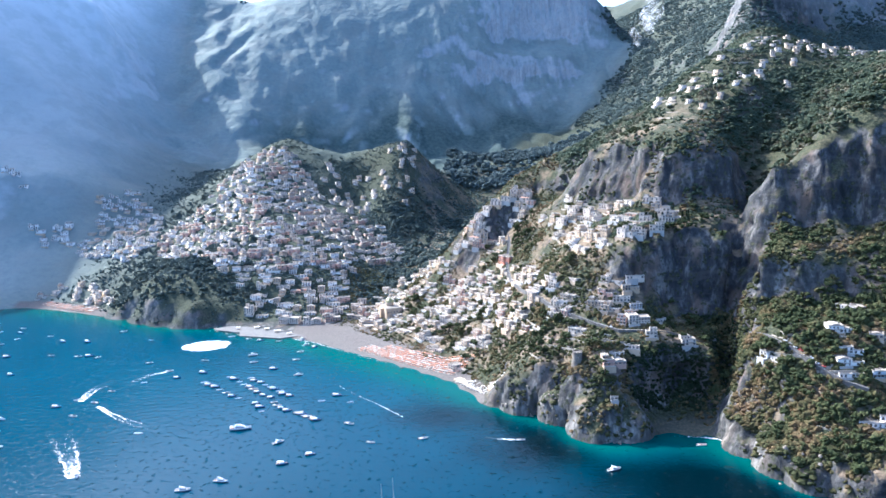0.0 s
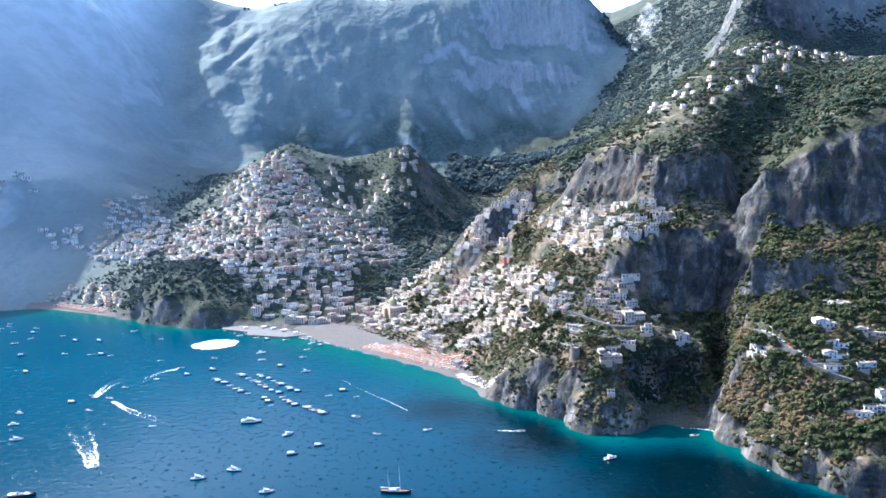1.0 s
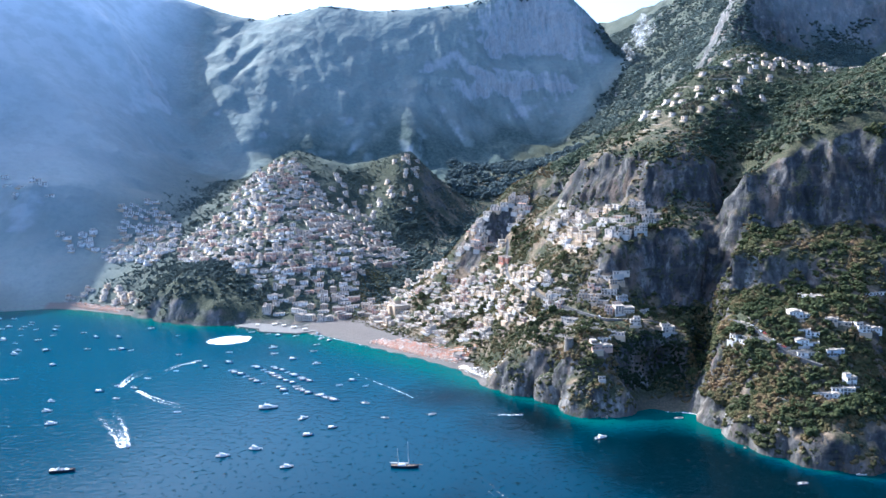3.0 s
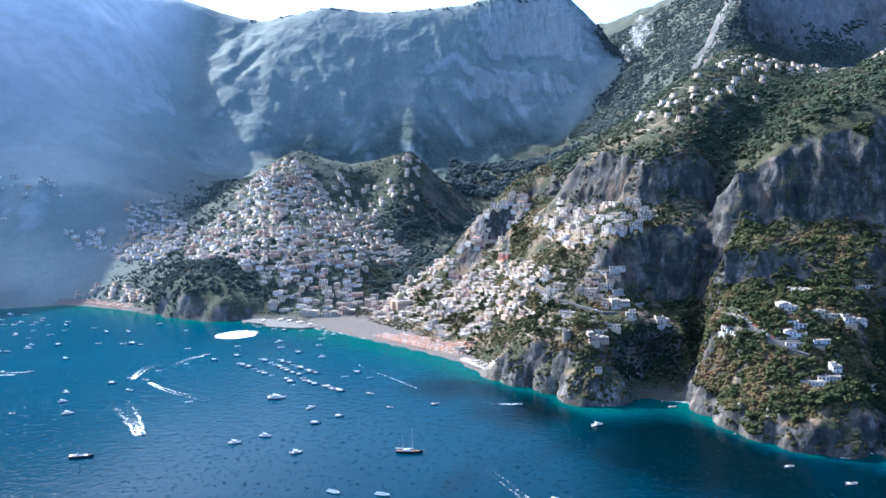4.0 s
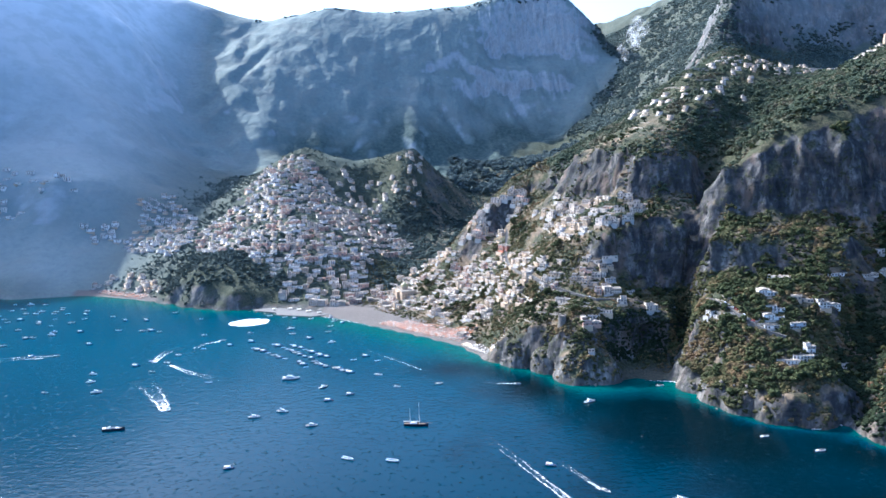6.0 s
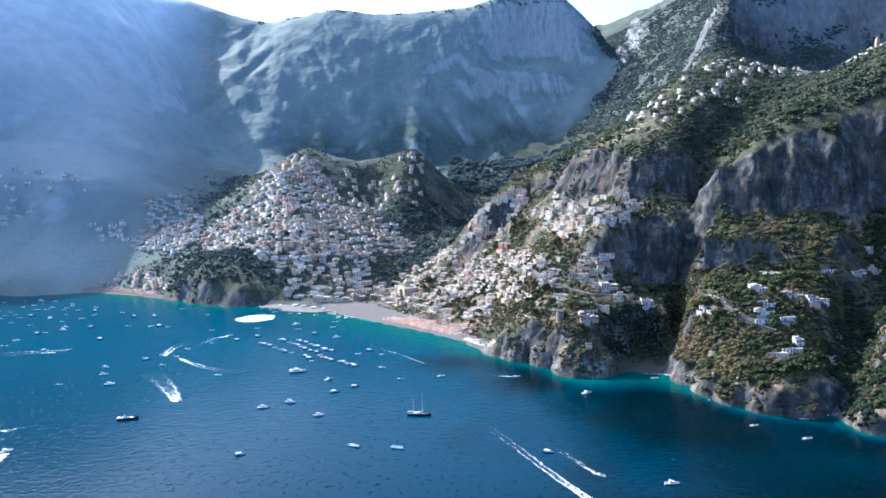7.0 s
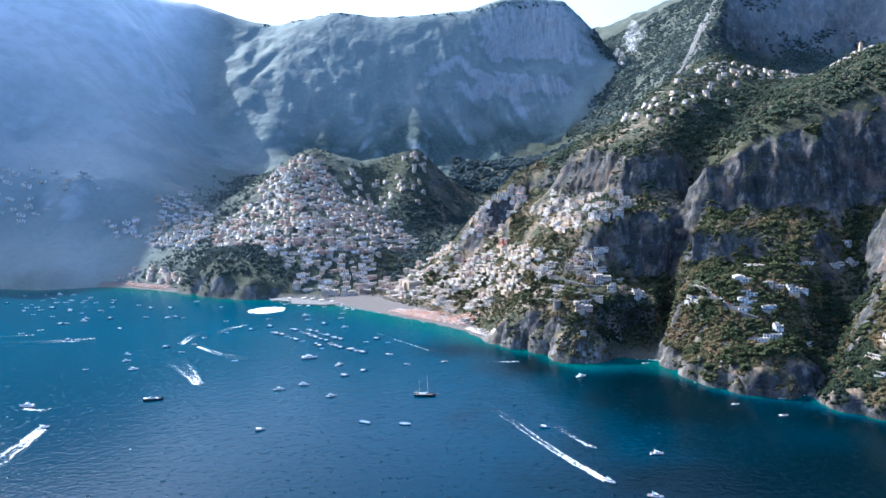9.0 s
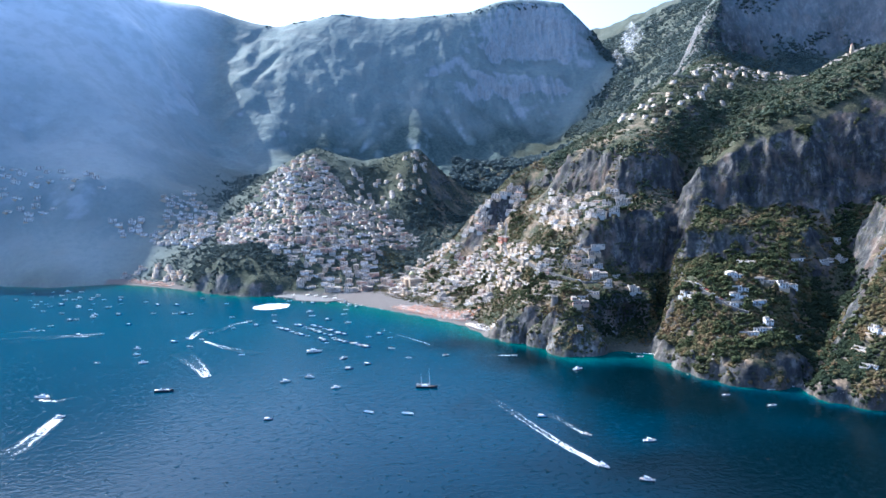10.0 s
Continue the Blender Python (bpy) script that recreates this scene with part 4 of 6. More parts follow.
def as_arrays(ob):
    """The whole of a thing with its parts as arrays in its own space: corners, face sizes, face corners and materials."""
    co, sizes, loops, mats, base = [], [], [], [], 0
    for o in ob.children_recursive:
        me = o.data
        v = np.empty(len(me.vertices) * 3)
        me.vertices.foreach_get("co", v)
        m = np.array(o.matrix_basis if o.parent == ob else o.parent.matrix_basis @ o.matrix_basis)
        co.append(v.reshape(-1, 3) @ m[:3, :3].T + m[:3, 3])
        for p in me.polygons:
            sizes.append(p.loop_total)
            loops.extend(base + i for i in p.vertices)
            mats.append(me.materials[p.material_index])
        base += len(me.vertices)
    return np.concatenate(co), np.array(sizes), np.array(loops), mats


def join_arrays(name, pieces):
    """One mesh of many placed pieces, each a tuple as as_arrays() gives and a pose."""
    slots, co, sizes, loops, ids, base = [], [], [], [], [], 0
    for (v, n, l, mats), m in pieces:
        k = np.array(m)
        co.append(v @ k[:3, :3].T + k[:3, 3])
        sizes.append(n), loops.append(l + base)
        for q in mats:
            if q not in slots:
                slots.append(q)
        ids.append(np.array([slots.index(q) for q in mats]))
        base += len(v)
    co, sizes, loops, ids = np.concatenate(co), np.concatenate(sizes), np.concatenate(loops), np.concatenate(ids)
    me = bpy.data.meshes.new(name)
    me.vertices.add(len(co)), me.loops.add(len(loops)), me.polygons.add(len(sizes))
    me.vertices.foreach_set("co", co.ravel())
    me.loops.foreach_set("vertex_index", loops)
    me.polygons.foreach_set("loop_start", np.concatenate([[0], np.cumsum(sizes)[:-1]]))
    for q in slots:
        me.materials.append(q)
    me.polygons.foreach_set("material_index", ids)
    me.update(calc_edges=True)
    return me


def drop_thing(ob):
    for o in (*ob.children_recursive, ob):
        bpy.data.objects.remove(o)


FAR_HOUSES = []


def fill_quarter(group, outline, gap, most, sizes, floors, colours, nearest, seed):
    """Sets houses close together over a quarter; those past the depth `nearest` are kept for the one joined mesh of far houses."""
    rng = random.Random(seed)
    patterns = []
    for i in range(11):
        w, st = rng.uniform(*sizes), rng.randint(*floors)
        col = colours[i % len(colours)]
        ob = house(rng, w, st, col, False, depth=rng.uniform(7, 9))
        tagged(ob, f"{COLOUR_WORDS[col]} plastered house stepping up the crowded hillside", "house", group)
        patterns.append([ob, False, as_arrays(ob)])
    xs, ys = [p[0] for p in outline], [p[1] for p in outline]
    count, g = 0, np.random.default_rng(seed)
    cx, cy = g.uniform(min(xs), max(xs), 14000), g.uniform(min(ys), max(ys), 14000)
    keep = inside(outline, cx, cy)
    cx, cy = cx[keep], cy[keep]
    sx = (grid_at(BASE, cx + 14, cy) - grid_at(BASE, cx - 14, cy)) / 28
    sy = (grid_at(BASE, cx, cy + 14) - grid_at(BASE, cx, cy - 14)) / 28
    for x, y, gx, gy in zip(cx.tolist(), cy.tolist(), sx.tolist(), sy.tolist()):
        n = math.hypot(gx, gy) + 1e-6
        if n > 1.25:
            continue
        near = np.array(TAKEN)
        dx, dy = near[:, 0] - x, near[:, 1] - y
        if np.any(np.hypot(dx * gy - dy * gx, (dx * gx + dy * gy) * 1.85) / n < np.maximum(gap, near[:, 2] * 0.85)):
            continue                                    # closer set up the slope than along it
        TAKEN.append((x, y, gap * 0.8))
        pat = patterns[count % len(patterns)]
        count += 1
        m = seat(x, y, 8.0, rng, toward=0.3, jitter=5) @ Matrix.Diagonal((rng.uniform(0.85, 1.15), rng.uniform(0.9, 1.1), rng.uniform(0.88, 1.12), 1))
        if y > nearest:
            FAR_HOUSES.append((pat[2], m))
        elif not pat[1]:
            pat[0].matrix_basis, pat[1] = m, True
        else:
            copy_thing(pat[0], m)
        if count >= most:
            break
    for ob, used, _ in patterns:
        if not used:
            drop_thing(ob)


NEAREST = {"east quarter": 3000, "houses on the high bench": 3000, "houses on the knoll": 3000, "hill quarter": 1360}
for k, q in enumerate(QUARTERS):
    fill_quarter(*q, NEAREST.get(q[0], 0), 200 + k)
tagged(new("hillside_houses", join_arrays("hillside_houses", FAR_HOUSES)), "white and cream houses crowding the far hillsides", "houses", kind="stuff")


# ---------------------------------------------------------------- watch tower and domed church
def watch_tower(x, y):
    ob = new("watch_tower")
    bm = bmesh.new()
    n = 20
    rings = [ring(bm, 0, 0, z, r, n) for z, r in ((-4, 6.4), (4, 5.6), (11, 5.1), (11.1, 5.5), (12.6, 5.5), (12.6, 4.8), (11.8, 4.8))]
    for a, b in zip(rings[:-1], rings[1:]):
        bridge_rings(bm, a, b)
    bm.faces.new(rings[-1])
    part("wall", finish("wall", bm, STONE), ob)
    merlon = bmesh.new()
    box(merlon, -0.6, 0.6, -0.35, 0.35, 0, 1.0)
    merlon = finish("merlon", merlon, STONE)
    for i in range(12):
        a = 30 * i
        part("merlon", merlon, ob, pose(5.15 * math.sin(radians(a)), -5.15 * math.cos(radians(a)), 12.6, 0, 0, a))
    part("window", WINDOWS[0], ob, pose(0, -5.35, 6))
    ob.matrix_basis = pose(x, y, land_z(x, y))
    TAKEN.append((x, y, 8))
    return tagged(ob, "round stone watch tower among trees", "tower")


watch_tower(145, 800)


def domed_church(x, y, turn):
    ob = new("church")
    bm = bmesh.new()
    box(bm, -13, 13, -20, 20, -4, 13)
    box(bm, -18, 18, -4, 10, -4, 11)
    part("wall", finish("wall", bm, WALLS["c"]), ob)
    add_roof(ob, 26, 40, pose(0, 0, 13))
    bm = bmesh.new()
    rings = [ring(bm, 0, 0, z, r, 16) for z, r in ((13, 6.4), (18, 6.4), (18.1, 6.8), (18.6, 6.6))]
    for i in range(1, 6):
        rings.append(ring(bm, 0, 0, 18.6 + 6.5 * math.sin(radians(16 * i)), 6.5 * math.cos(radians(16 * i)), 16))
    for i, (a, b) in enumerate(zip(rings[:-1], rings[1:])):
        bridge_rings(bm, a, b, 0 if i < 3 else 1)
    bm.faces.new(rings[-1])
    part("dome", finish("dome", bm, WALLS["c"], simple("majolica_tiles", (0.42, 0.38, 0.16), 0.4, 0.5)), ob, pose(0, 5, 0), "dome of yellow and green tiles")
    bm = bmesh.new()
    box(bm, -0.8, 0.8, -0.8, 0.8, 24.6, 27)
    part("lantern", finish("lantern", bm, WALLS["w"]), ob, pose(0, 5, 0))
    for i in range(5):
        part("window", WINDOWS[2], ob, pose(-10 + 5 * i, -20, 6))
    ob.matrix_basis = pose(x, y, max(3.0, land_z(x, y) - 1), 0, 0, turn)
    TAKEN.append((x, y, 24))
    return tagged(ob, "cream church with a tiled dome above the beach", "church")


domed_church(-84, 1208, 20)


def bell_tower(x, y):
    ob = new("bell_tower")
    bm = bmesh.new()
    box(bm, -3, 3, -3, 3, -4, 17)
    box(bm, -3.3, 3.3, -3.3, 3.3, 17, 17.6)
    box(bm, -2.3, 2.3, -2.3, 2.3, 17.6, 22)
    part("wall", finish("wall", bm, WALLS["c"]), ob)
    bm = bmesh.new()
    a, b = ring(bm, 0, 0, 22, 2.6, 8), ring(bm, 0, 0, 26, 0.3, 8)
    bridge_rings(bm, a, b)
    bm.faces.new(b), bm.faces.new(a)
    part("roof", finish("roof", bm, TILES), ob)
    for k in range(4):
        part("window", WINDOWS[2], ob, pose(3 * math.sin(radians(90 * k)), -3 * math.cos(radians(90 * k)), 11, 0, 0, 90 * k))
    ob.matrix_basis = pose(x, y, land_z(x, y))
    return tagged(ob, "tall cream bell tower on the high ridge", "bell tower")


bell_tower(800, 1216)


# ---------------------------------------------------------------- quay, beach, road
def slab(name, outline, z0, z1, material, label, category):
    """A flat-topped body over an outline in plan."""
    bm = bmesh.new()
    low = [bm.verts.new((x, y, z0)) for x, y in outline]
    high = [bm.verts.new((x, y, z1)) for x, y in outline]
    bm.faces.new(high), bm.faces.new(low)
    for i in range(len(low)):
        bm.faces.new((low[i - 1], low[i], high[i], high[i - 1]))
    bmesh.ops.bevel(bm, geom=[e for e in bm.edges if all(abs(v.co.z - z1) < 1e-4 for v in e.verts)], offset=0.25, segments=1, affect="EDGES")
    return tagged(new(name, finish(name, bm, material)), label, category, kind="structure")


slab("quay", [(-340, 1222), (-372, 1208), (-366, 1198), (-322, 1178), (-318, 1160), (-252, 1140), (-196, 1160), (-215, 1182), (-262, 1196), (-300, 1218)], -4, 1.9, CONCRETE,
     "grey concrete landing quay below the town", "quay")


def boulder(rng, r):
    bm = bmesh.new()
    bmesh.ops.create_icosphere(bm, subdivisions=1, radius=r)
    for v in bm.verts:
        v.co *= rng.uniform(0.65, 1.2)
        v.co.z *= 0.75
    return finish("rock", bm, STONE)


def shore_rocks():
    rng = random.Random(31)
    shapes = [boulder(rng, r) for r in (1.0, 1.3, 1.7, 2.2)]
    first = {}
    for a, b, n in (((66, 830), (102, 810), 22), ((102, 810), (131, 775), 24), ((131, 775), (172, 733), 34), ((172, 733), (200, 744), 12), ((-372, 1204), (-320, 1172), 18),
                    ((293, 690), (302, 641), 12), ((302, 641), (362, 581), 16), ((419, 544), (475, 492), 14), ((-606, 1314), (-590, 1312), 10)):
        for _ in range(n):
            u = rng.random()
            x, y = a[0] + (b[0] - a[0]) * u + rng.uniform(-6, 6), a[1] + (b[1] - a[1]) * u + rng.uniform(-7, 5)
            k = rng.choice((0, 0, 1, 1, 2, 3))
            ob = new("shore_rock", shapes[k])
            ob.matrix_basis = pose(x, y, max(-0.3, land_z(x, y) + 0.2), rng.uniform(-20, 20), rng.uniform(-20, 20), rng.uniform(0, 360)) @ Matrix.Scale(rng.uniform(0.8, 1.5), 4)
            tagged(ob, "pale grey limestone boulder at the waterline", "rock", "boulders along the shore")


shore_rocks()


def beach_umbrellas(a, b, rows, count, first, gap, seed, label):
    """Rows of orange and cream umbrellas along a beach, with pairs of loungers under them."""
    rng = random.Random(seed)
    bm = bmesh.new()
    a, b = Vector(a), Vector(b)
    along = (b - a).normalized()
    inland = Vector((-along.y, along.x, 0))
    for row in range(rows):
        for k in range(count):
            if rng.random() < 0.08 or (k < 6 and row > 4):
                continue
            p = a + along * (k * 3.6 + row * 1.6) + inland * (first + row * gap)
            z = max(0.8, land_z(p.x, p.y))
            n = 6
            tip = bm.verts.new((p.x, p.y, z + 2.7))
            r = [bm.verts.new((p.x + 1.45 * math.cos(2 * math.pi * i / n), p.y + 1.45 * math.sin(2 * math.pi * i / n), z + 2.2)) for i in range(n)]
            mat = 0 if rng.random() < (0.85 if row % 2 else 0.5) else 1
            for i in range(n):
                bm.faces.new((r[i - 1], r[i], tip)).material_index = mat
            box(bm, p.x - 0.04, p.x + 0.04, p.y - 0.04, p.y + 0.04, z - 0.3, z + 2.3, 1)
            for s in (-1, 1):
                q = p - inland * 1.9 + along * 0.75 * s
                box(bm, q.x - 0.35, q.x + 0.35, q.y - 0.9, q.y + 0.9, z - 0.1, z + 0.4, 0 if rng.random() < 0.6 else 1)
    me = finish("beach_umbrellas", bm, ORANGE, CREAM_CLOTH)
    tagged(new("beach_umbrellas", me), label, "umbrellas", kind="stuff")


beach_umbrellas((-128, 1066, 0), (14, 932, 0), 8, 52, 9, 4.6, 8, "orange and cream umbrellas with loungers in rows on grey sand")
beach_umbrellas((-748, 1396, 0), (-622, 1330, 0), 3, 38, 6, 5.0, 9, "orange and cream umbrellas in rows on the small far beach")


def strip_along(name, line, width, lift, thick, material, label, category, parapet=0.0):
    """A road or wall that follows the land along a line."""
    pts = densify(line, 4.0)
    z = np.array([land_z(x, y) for x, y in pts])
    z = np.convolve(np.pad(z, 6, mode="edge"), np.ones(13) / 13, "valid")
    bm = bmesh.new()
    prev = None
    for i, (x, y) in enumerate(pts):
        a, b = pts[max(0, i - 1)], pts[min(len(pts) - 1, i + 1)]
        t = Vector((b[0] - a[0], b[1] - a[1], 0)).normalized()
        side = Vector((-t.y, t.x, 0)) * width / 2
        c = Vector((x, y, z[i] + lift))
        prof = [(-1, -thick), (-1, parapet), (-0.88, parapet), (-0.88, 0), (1, 0), (1, -thick)] if parapet else [(-1, -thick), (-1, 0), (1, 0), (1, -thick)]
        cur = [bm.verts.new(c + side * u + Vector((0, 0, v))) for u, v in prof]
        if prev:
            for k in range(len(cur) - 1):
                bm.faces.new((prev[k], prev[k + 1], cur[k + 1], cur[k]))
        prev = cur
    TAKEN.extend((x, y, 7.5) for x, y in pts[::2])
    return tagged(new(name, finish(name, bm, material)), label, category, kind="structure")


ASPHALT = simple("worn_pale_road", (0.135, 0.125, 0.115), 0.9, scale=0.3)
WALL_STONE = simple("dry_stone_wall", (0.42, 0.36, 0.28), 0.95, scale=1.2, depth=0.45)
strip_along("road", [(334, 800), (331, 772), (336, 745), (343, 722), (357, 692), (372, 674), (386, 664)], 7.0, 1.2, 5.0, ASPHALT, "pale coast road cut into the slope behind a low wall", "road", 0.9)
strip_along("road", [(140, 905), (160, 876), (178, 851), (197, 829), (232, 824), (268, 832), (300, 836)], 6.0, 1.0, 4.0, ASPHALT, "pale road between garden walls on the promontory", "road", 0.9)
strip_along("road", [(112, 1220), (105, 1170), (98, 1110), (104, 1040), (112, 985), (128, 930), (140, 905)], 6.0, 1.0, 4.0, ASPHALT, "pale road climbing past the houses", "road", 0.9)


def terrace_walls():
    """Short dry-stone walls that hold up the garden terraces."""
    rng = random.Random(77)
    count = 0
    outlines = ([(310, 690), (330, 760), (420, 760), (470, 700), (430, 620), (350, 610)], [(100, 830), (110, 900), (180, 920), (235, 850), (220, 800), (150, 790)],
                [(0, 1090), (60, 1230), (130, 1090), (130, 960), (60, 990)], [(150, 1000), (170, 1130), (250, 1060), (250, 940)], [(340, 1130), (350, 1290), (520, 1380), (600, 1330), (480, 1190)],
                [(-480, 1420), (-560, 1680), (-430, 1980), (-250, 1720), (-170, 1450), (-300, 1260)])
    for outline in outlines:
        xs, ys = [p[0] for p in outline], [p[1] for p in outline]
        for _ in range(46):
            x, y = rng.uniform(min(xs), max(xs)), rng.uniform(min(ys), max(ys))
            if not inside(outline, x, y):
                continue
            gx, gy = downhill(x, y)
            n = math.hypot(gx, gy)
            if n < 0.15 or n > 1.0:
                continue
            line, k = [], rng.randint(4, 9)
            for i in range(k):                          # follow the contour
                line.append((x, y))
                gx, gy = downhill(x, y)
                n = math.hypot(gx, gy) + 1e-6
                x, y = x - gy / n * 5, y + gx / n * 5
            pts = densify(line, 5.0)
            bm = bmesh.new()
            prev, h = None, rng.uniform(1.2, 2.4)
            for px, py in pts:
                gx, gy = downhill(px, py)
                n = math.hypot(gx, gy) + 1e-6
                o = Vector((-gx / n, -gy / n, 0)) * 0.3
                z = land_z(px, py)
                cur = [bm.verts.new(Vector((px, py, z + v)) + o * u) for u, v in ((1, -3), (1, h), (-1, h), (-1, -3))]
                if prev:
                    for i in range(3):
                        bm.faces.new((prev[i], prev[i + 1], cur[i + 1], cur[i]))
                prev = cur
            tagged(new("terrace_wall", finish("terrace_wall", bm, WALL_STONE)), "dry-stone wall holding up a garden terrace", "wall", "garden terrace walls")


terrace_walls()


def road_bridge(x, y, turn):
    ob = new("road_bridge")
    bm = bmesh.new()
    n, span, rise = 14, 9.0, 9.0
    top = 12.0
    for yy in (-3.0, 3.0):
        arch = [bm.verts.new((span * math.cos(math.pi * i / n), yy, rise * math.sin(math.pi * i / n))) for i in range(n + 1)]
        deck = [bm.verts.new((17 * math.cos(math.pi * i / n), yy, top)) for i in range(n + 1)]
        for i in range(n):
            bm.faces.new((arch[i], arch[i + 1], deck[i + 1], deck[i]))
        lo = [bm.verts.new((s * 17, yy, 0)) for s in (1, -1)]
        bm.faces.new((arch[0], deck[0], lo[0])), bm.faces.new((arch[-1], lo[1], deck[-1]))
    vs = sorted(bm.verts, key=lambda v: v.co.y)
    k = len(vs) // 2
    back = {(round(v.co.x, 3), round(v.co.z, 3)): v for v in vs[k:]}
    order = [v for v in vs[:k] if v.co.z <= rise + 0.01 and abs(v.co.x) <= span + 0.01]
    order.sort(key=lambda v: v.co.x)
    for a, b in zip(order[:-1], order[1:]):
        bm.faces.new((a, b, back[(round(b.co.x, 3), round(b.co.z, 3))], back[(round(a.co.x, 3), round(a.co.z, 3))]))
    part("arch", finish("arch", bm, STONE), ob)
    for k in (-1, 1):                                   # piers down to the gully's sides
        bm = bmesh.new()
        box(bm, min(k * span, k * 17), max(k * span, k * 17), -3.0, 3.0, -34, 0.02)
        part("pier", finish("pier", bm, STONE), ob)
    bm = bmesh.new()
    box(bm, -24, 24, -3.4, 3.4, top, top + 0.6)
    part("deck", finish("deck", bm, ASPHALT), ob)
    for yy in (-3.3, 3.1):
        bm = bmesh.new()
        box(bm, -24, 24, yy, yy + 0.2, top + 0.6, top + 1.5)
        part("parapet", finish("parapet", bm, WALL_STONE), ob)
    ob.matrix_basis = pose(x, y, 60, 0, 0, turn)
    return tagged(ob, "stone arched road bridge across the gully", "bridge")


road_bridge(548, 694, 12)


def kiosk(x, y, turn, w, d):
    """A canopy on four posts over a counter, on the quay."""
    ob = new("kiosk")
    bm = bmesh.new()
    box(bm, -w / 2, w / 2, -d / 2, d / 2, 2.7, 3.0, 0, 0.12)
    part("canopy", finish("canopy", bm, CREAM_CLOTH), ob)
    for px in (-1, 1):
        for py in (-1, 1):
            bm = bmesh.new()
            box(bm, -0.06, 0.06, -0.06, 0.06, 0, 2.7)
            part("post", finish("post", bm, RAIL), ob, pose(px * (w / 2 - 0.3), py * (d / 2 - 0.3), 0))
    bm = bmesh.new()
    box(bm, -w / 2 + 0.5, w / 2 - 0.5, d / 2 - 1.0, d / 2 - 0.4, 0, 1.1)
    part("counter", finish("counter", bm, WALLS["w"]), ob)
    ob.matrix_basis = pose(x, y, 1.9, 0, 0, turn)
    return tagged(ob, "cream canopy on thin posts on the landing quay", "kiosk", "kiosks on the quay")


for x, y, turn, w, d in ((-300, 1200, 25, 9, 5), (-282, 1190, 25, 8, 5), (-262, 1176, 20, 10, 5), (-330, 1200, 30, 7, 4), (-240, 1160, 20, 8, 4)):
    kiosk(x, y, turn, w, d)


# ---------------------------------------------------------------- parked cars, bathing place
CAR_PAINTS = [simple("white_car_paint", (0.7, 0.7, 0.7), 0.3, 0.5), simple("grey_car_paint", (0.3, 0.31, 0.33), 0.3, 0.5, 0.3), simple("red_car_paint", (0.4, 0.04, 0.03), 0.3, 0.5)]


def car(paint):
    ob = new("car")
    bm = bmesh.new()
    prof = [(-2.1, 0.35), (-2.1, 0.9), (-1.7, 0.98), (1.0, 0.95), (2.05, 0.8), (2.1, 0.35)]
    l, r = ([bm.verts.new((x, s * 0.85, z)) for x, z in prof] for s in (-1, 1))
    for i in range(len(prof)):
        bm.faces.new((l[i - 1], l[i], r[i], r[i - 1]))
    bm.faces.new(l), bm.faces.new(r)
    part("body", finish("body", bm, paint), ob)
    bm = bmesh.new()
    wedge(bm, -1.7, 1.0, 1.6, 0.95, 1.48, 0.7)
    cabin = part("cabin", finish("cabin", bm, GLASS), ob, label="dark glazed cabin")
    bm = bmesh.new()
    box(bm, -1.45, 0.2, -0.66, 0.66, 1.46, 1.53)
    part("roof", finish("roof", bm, paint), cabin)
    wheel = bmesh.new()
    a, b = ([wheel.verts.new((0.33 * math.cos(2 * math.pi * i / 12), y, 0.33 * math.sin(2 * math.pi * i / 12))) for i in range(12)] for y in (-0.1, 0.1))
    bridge_rings(wheel, a, b)
    wheel.faces.new(a), wheel.faces.new(b)
    wheel = finish("wheel", wheel, RUBBER)
    for x in (-1.3, 1.35):
        for y in (-0.8, 0.8):
            part("wheel", wheel, ob, pose(x, y, 0.33))
    return ob


def park_cars():
    rng = random.Random(6)
    for i, (x, y) in enumerate(((340, 735), (342.5, 729), (345, 723), (347.5, 717), (350, 711), (352.5, 705), (355, 699), (358.5, 693), (146, 897), (150, 891), (190, 838))):
        m = pose(x, y, land_z(x, y) + 1.3, 0, 0, -66 + rng.uniform(-4, 4))
        k = rng.choice((0, 0, 1, 2))
        word = ("white", "grey", "red")[k]
        ob = car(CAR_PAINTS[k])
        ob.matrix_basis = m
        tagged(ob, f"small {word} car parked along the coast road", "car", "cars along the road")


def wedge(bm, x0, x1, w, z0, z1, rake, mat=0):
    """A block with a sloping front and drawn-in sides."""
    v = [bm.verts.new(p) for p in ((x0, -w / 2, z0), (x1, -w / 2, z0), (x1, w / 2, z0), (x0, w / 2, z0),
                                   (x0 + rake * 0.2, -w * .42, z1), (x1 - rake, -w * .42, z1), (x1 - rake, w * .42, z1), (x0 + rake * 0.2, w * .42, z1))]
    for q in ((0, 3, 2, 1), (4, 5, 6, 7), (0, 1, 5, 4), (1, 2, 6, 5), (2, 3, 7, 6), (3, 0, 4, 7)):
        bm.faces.new([v[i] for i in q]).material_index = mat


park_cars()
slab("bathing_deck", [(26, 902), (44, 880), (56, 862), (66, 846), (74, 850), (66, 872), (54, 892), (40, 914)], -2, 3.2, WALLS["w"], "white bathing deck built over the shore rocks", "deck")
slab("bathing_deck", [(12, 930), (28, 906), (40, 916), (24, 940)], -2, 2.6, WALLS["c"], "cream bathing deck at the end of the beach", "deck")


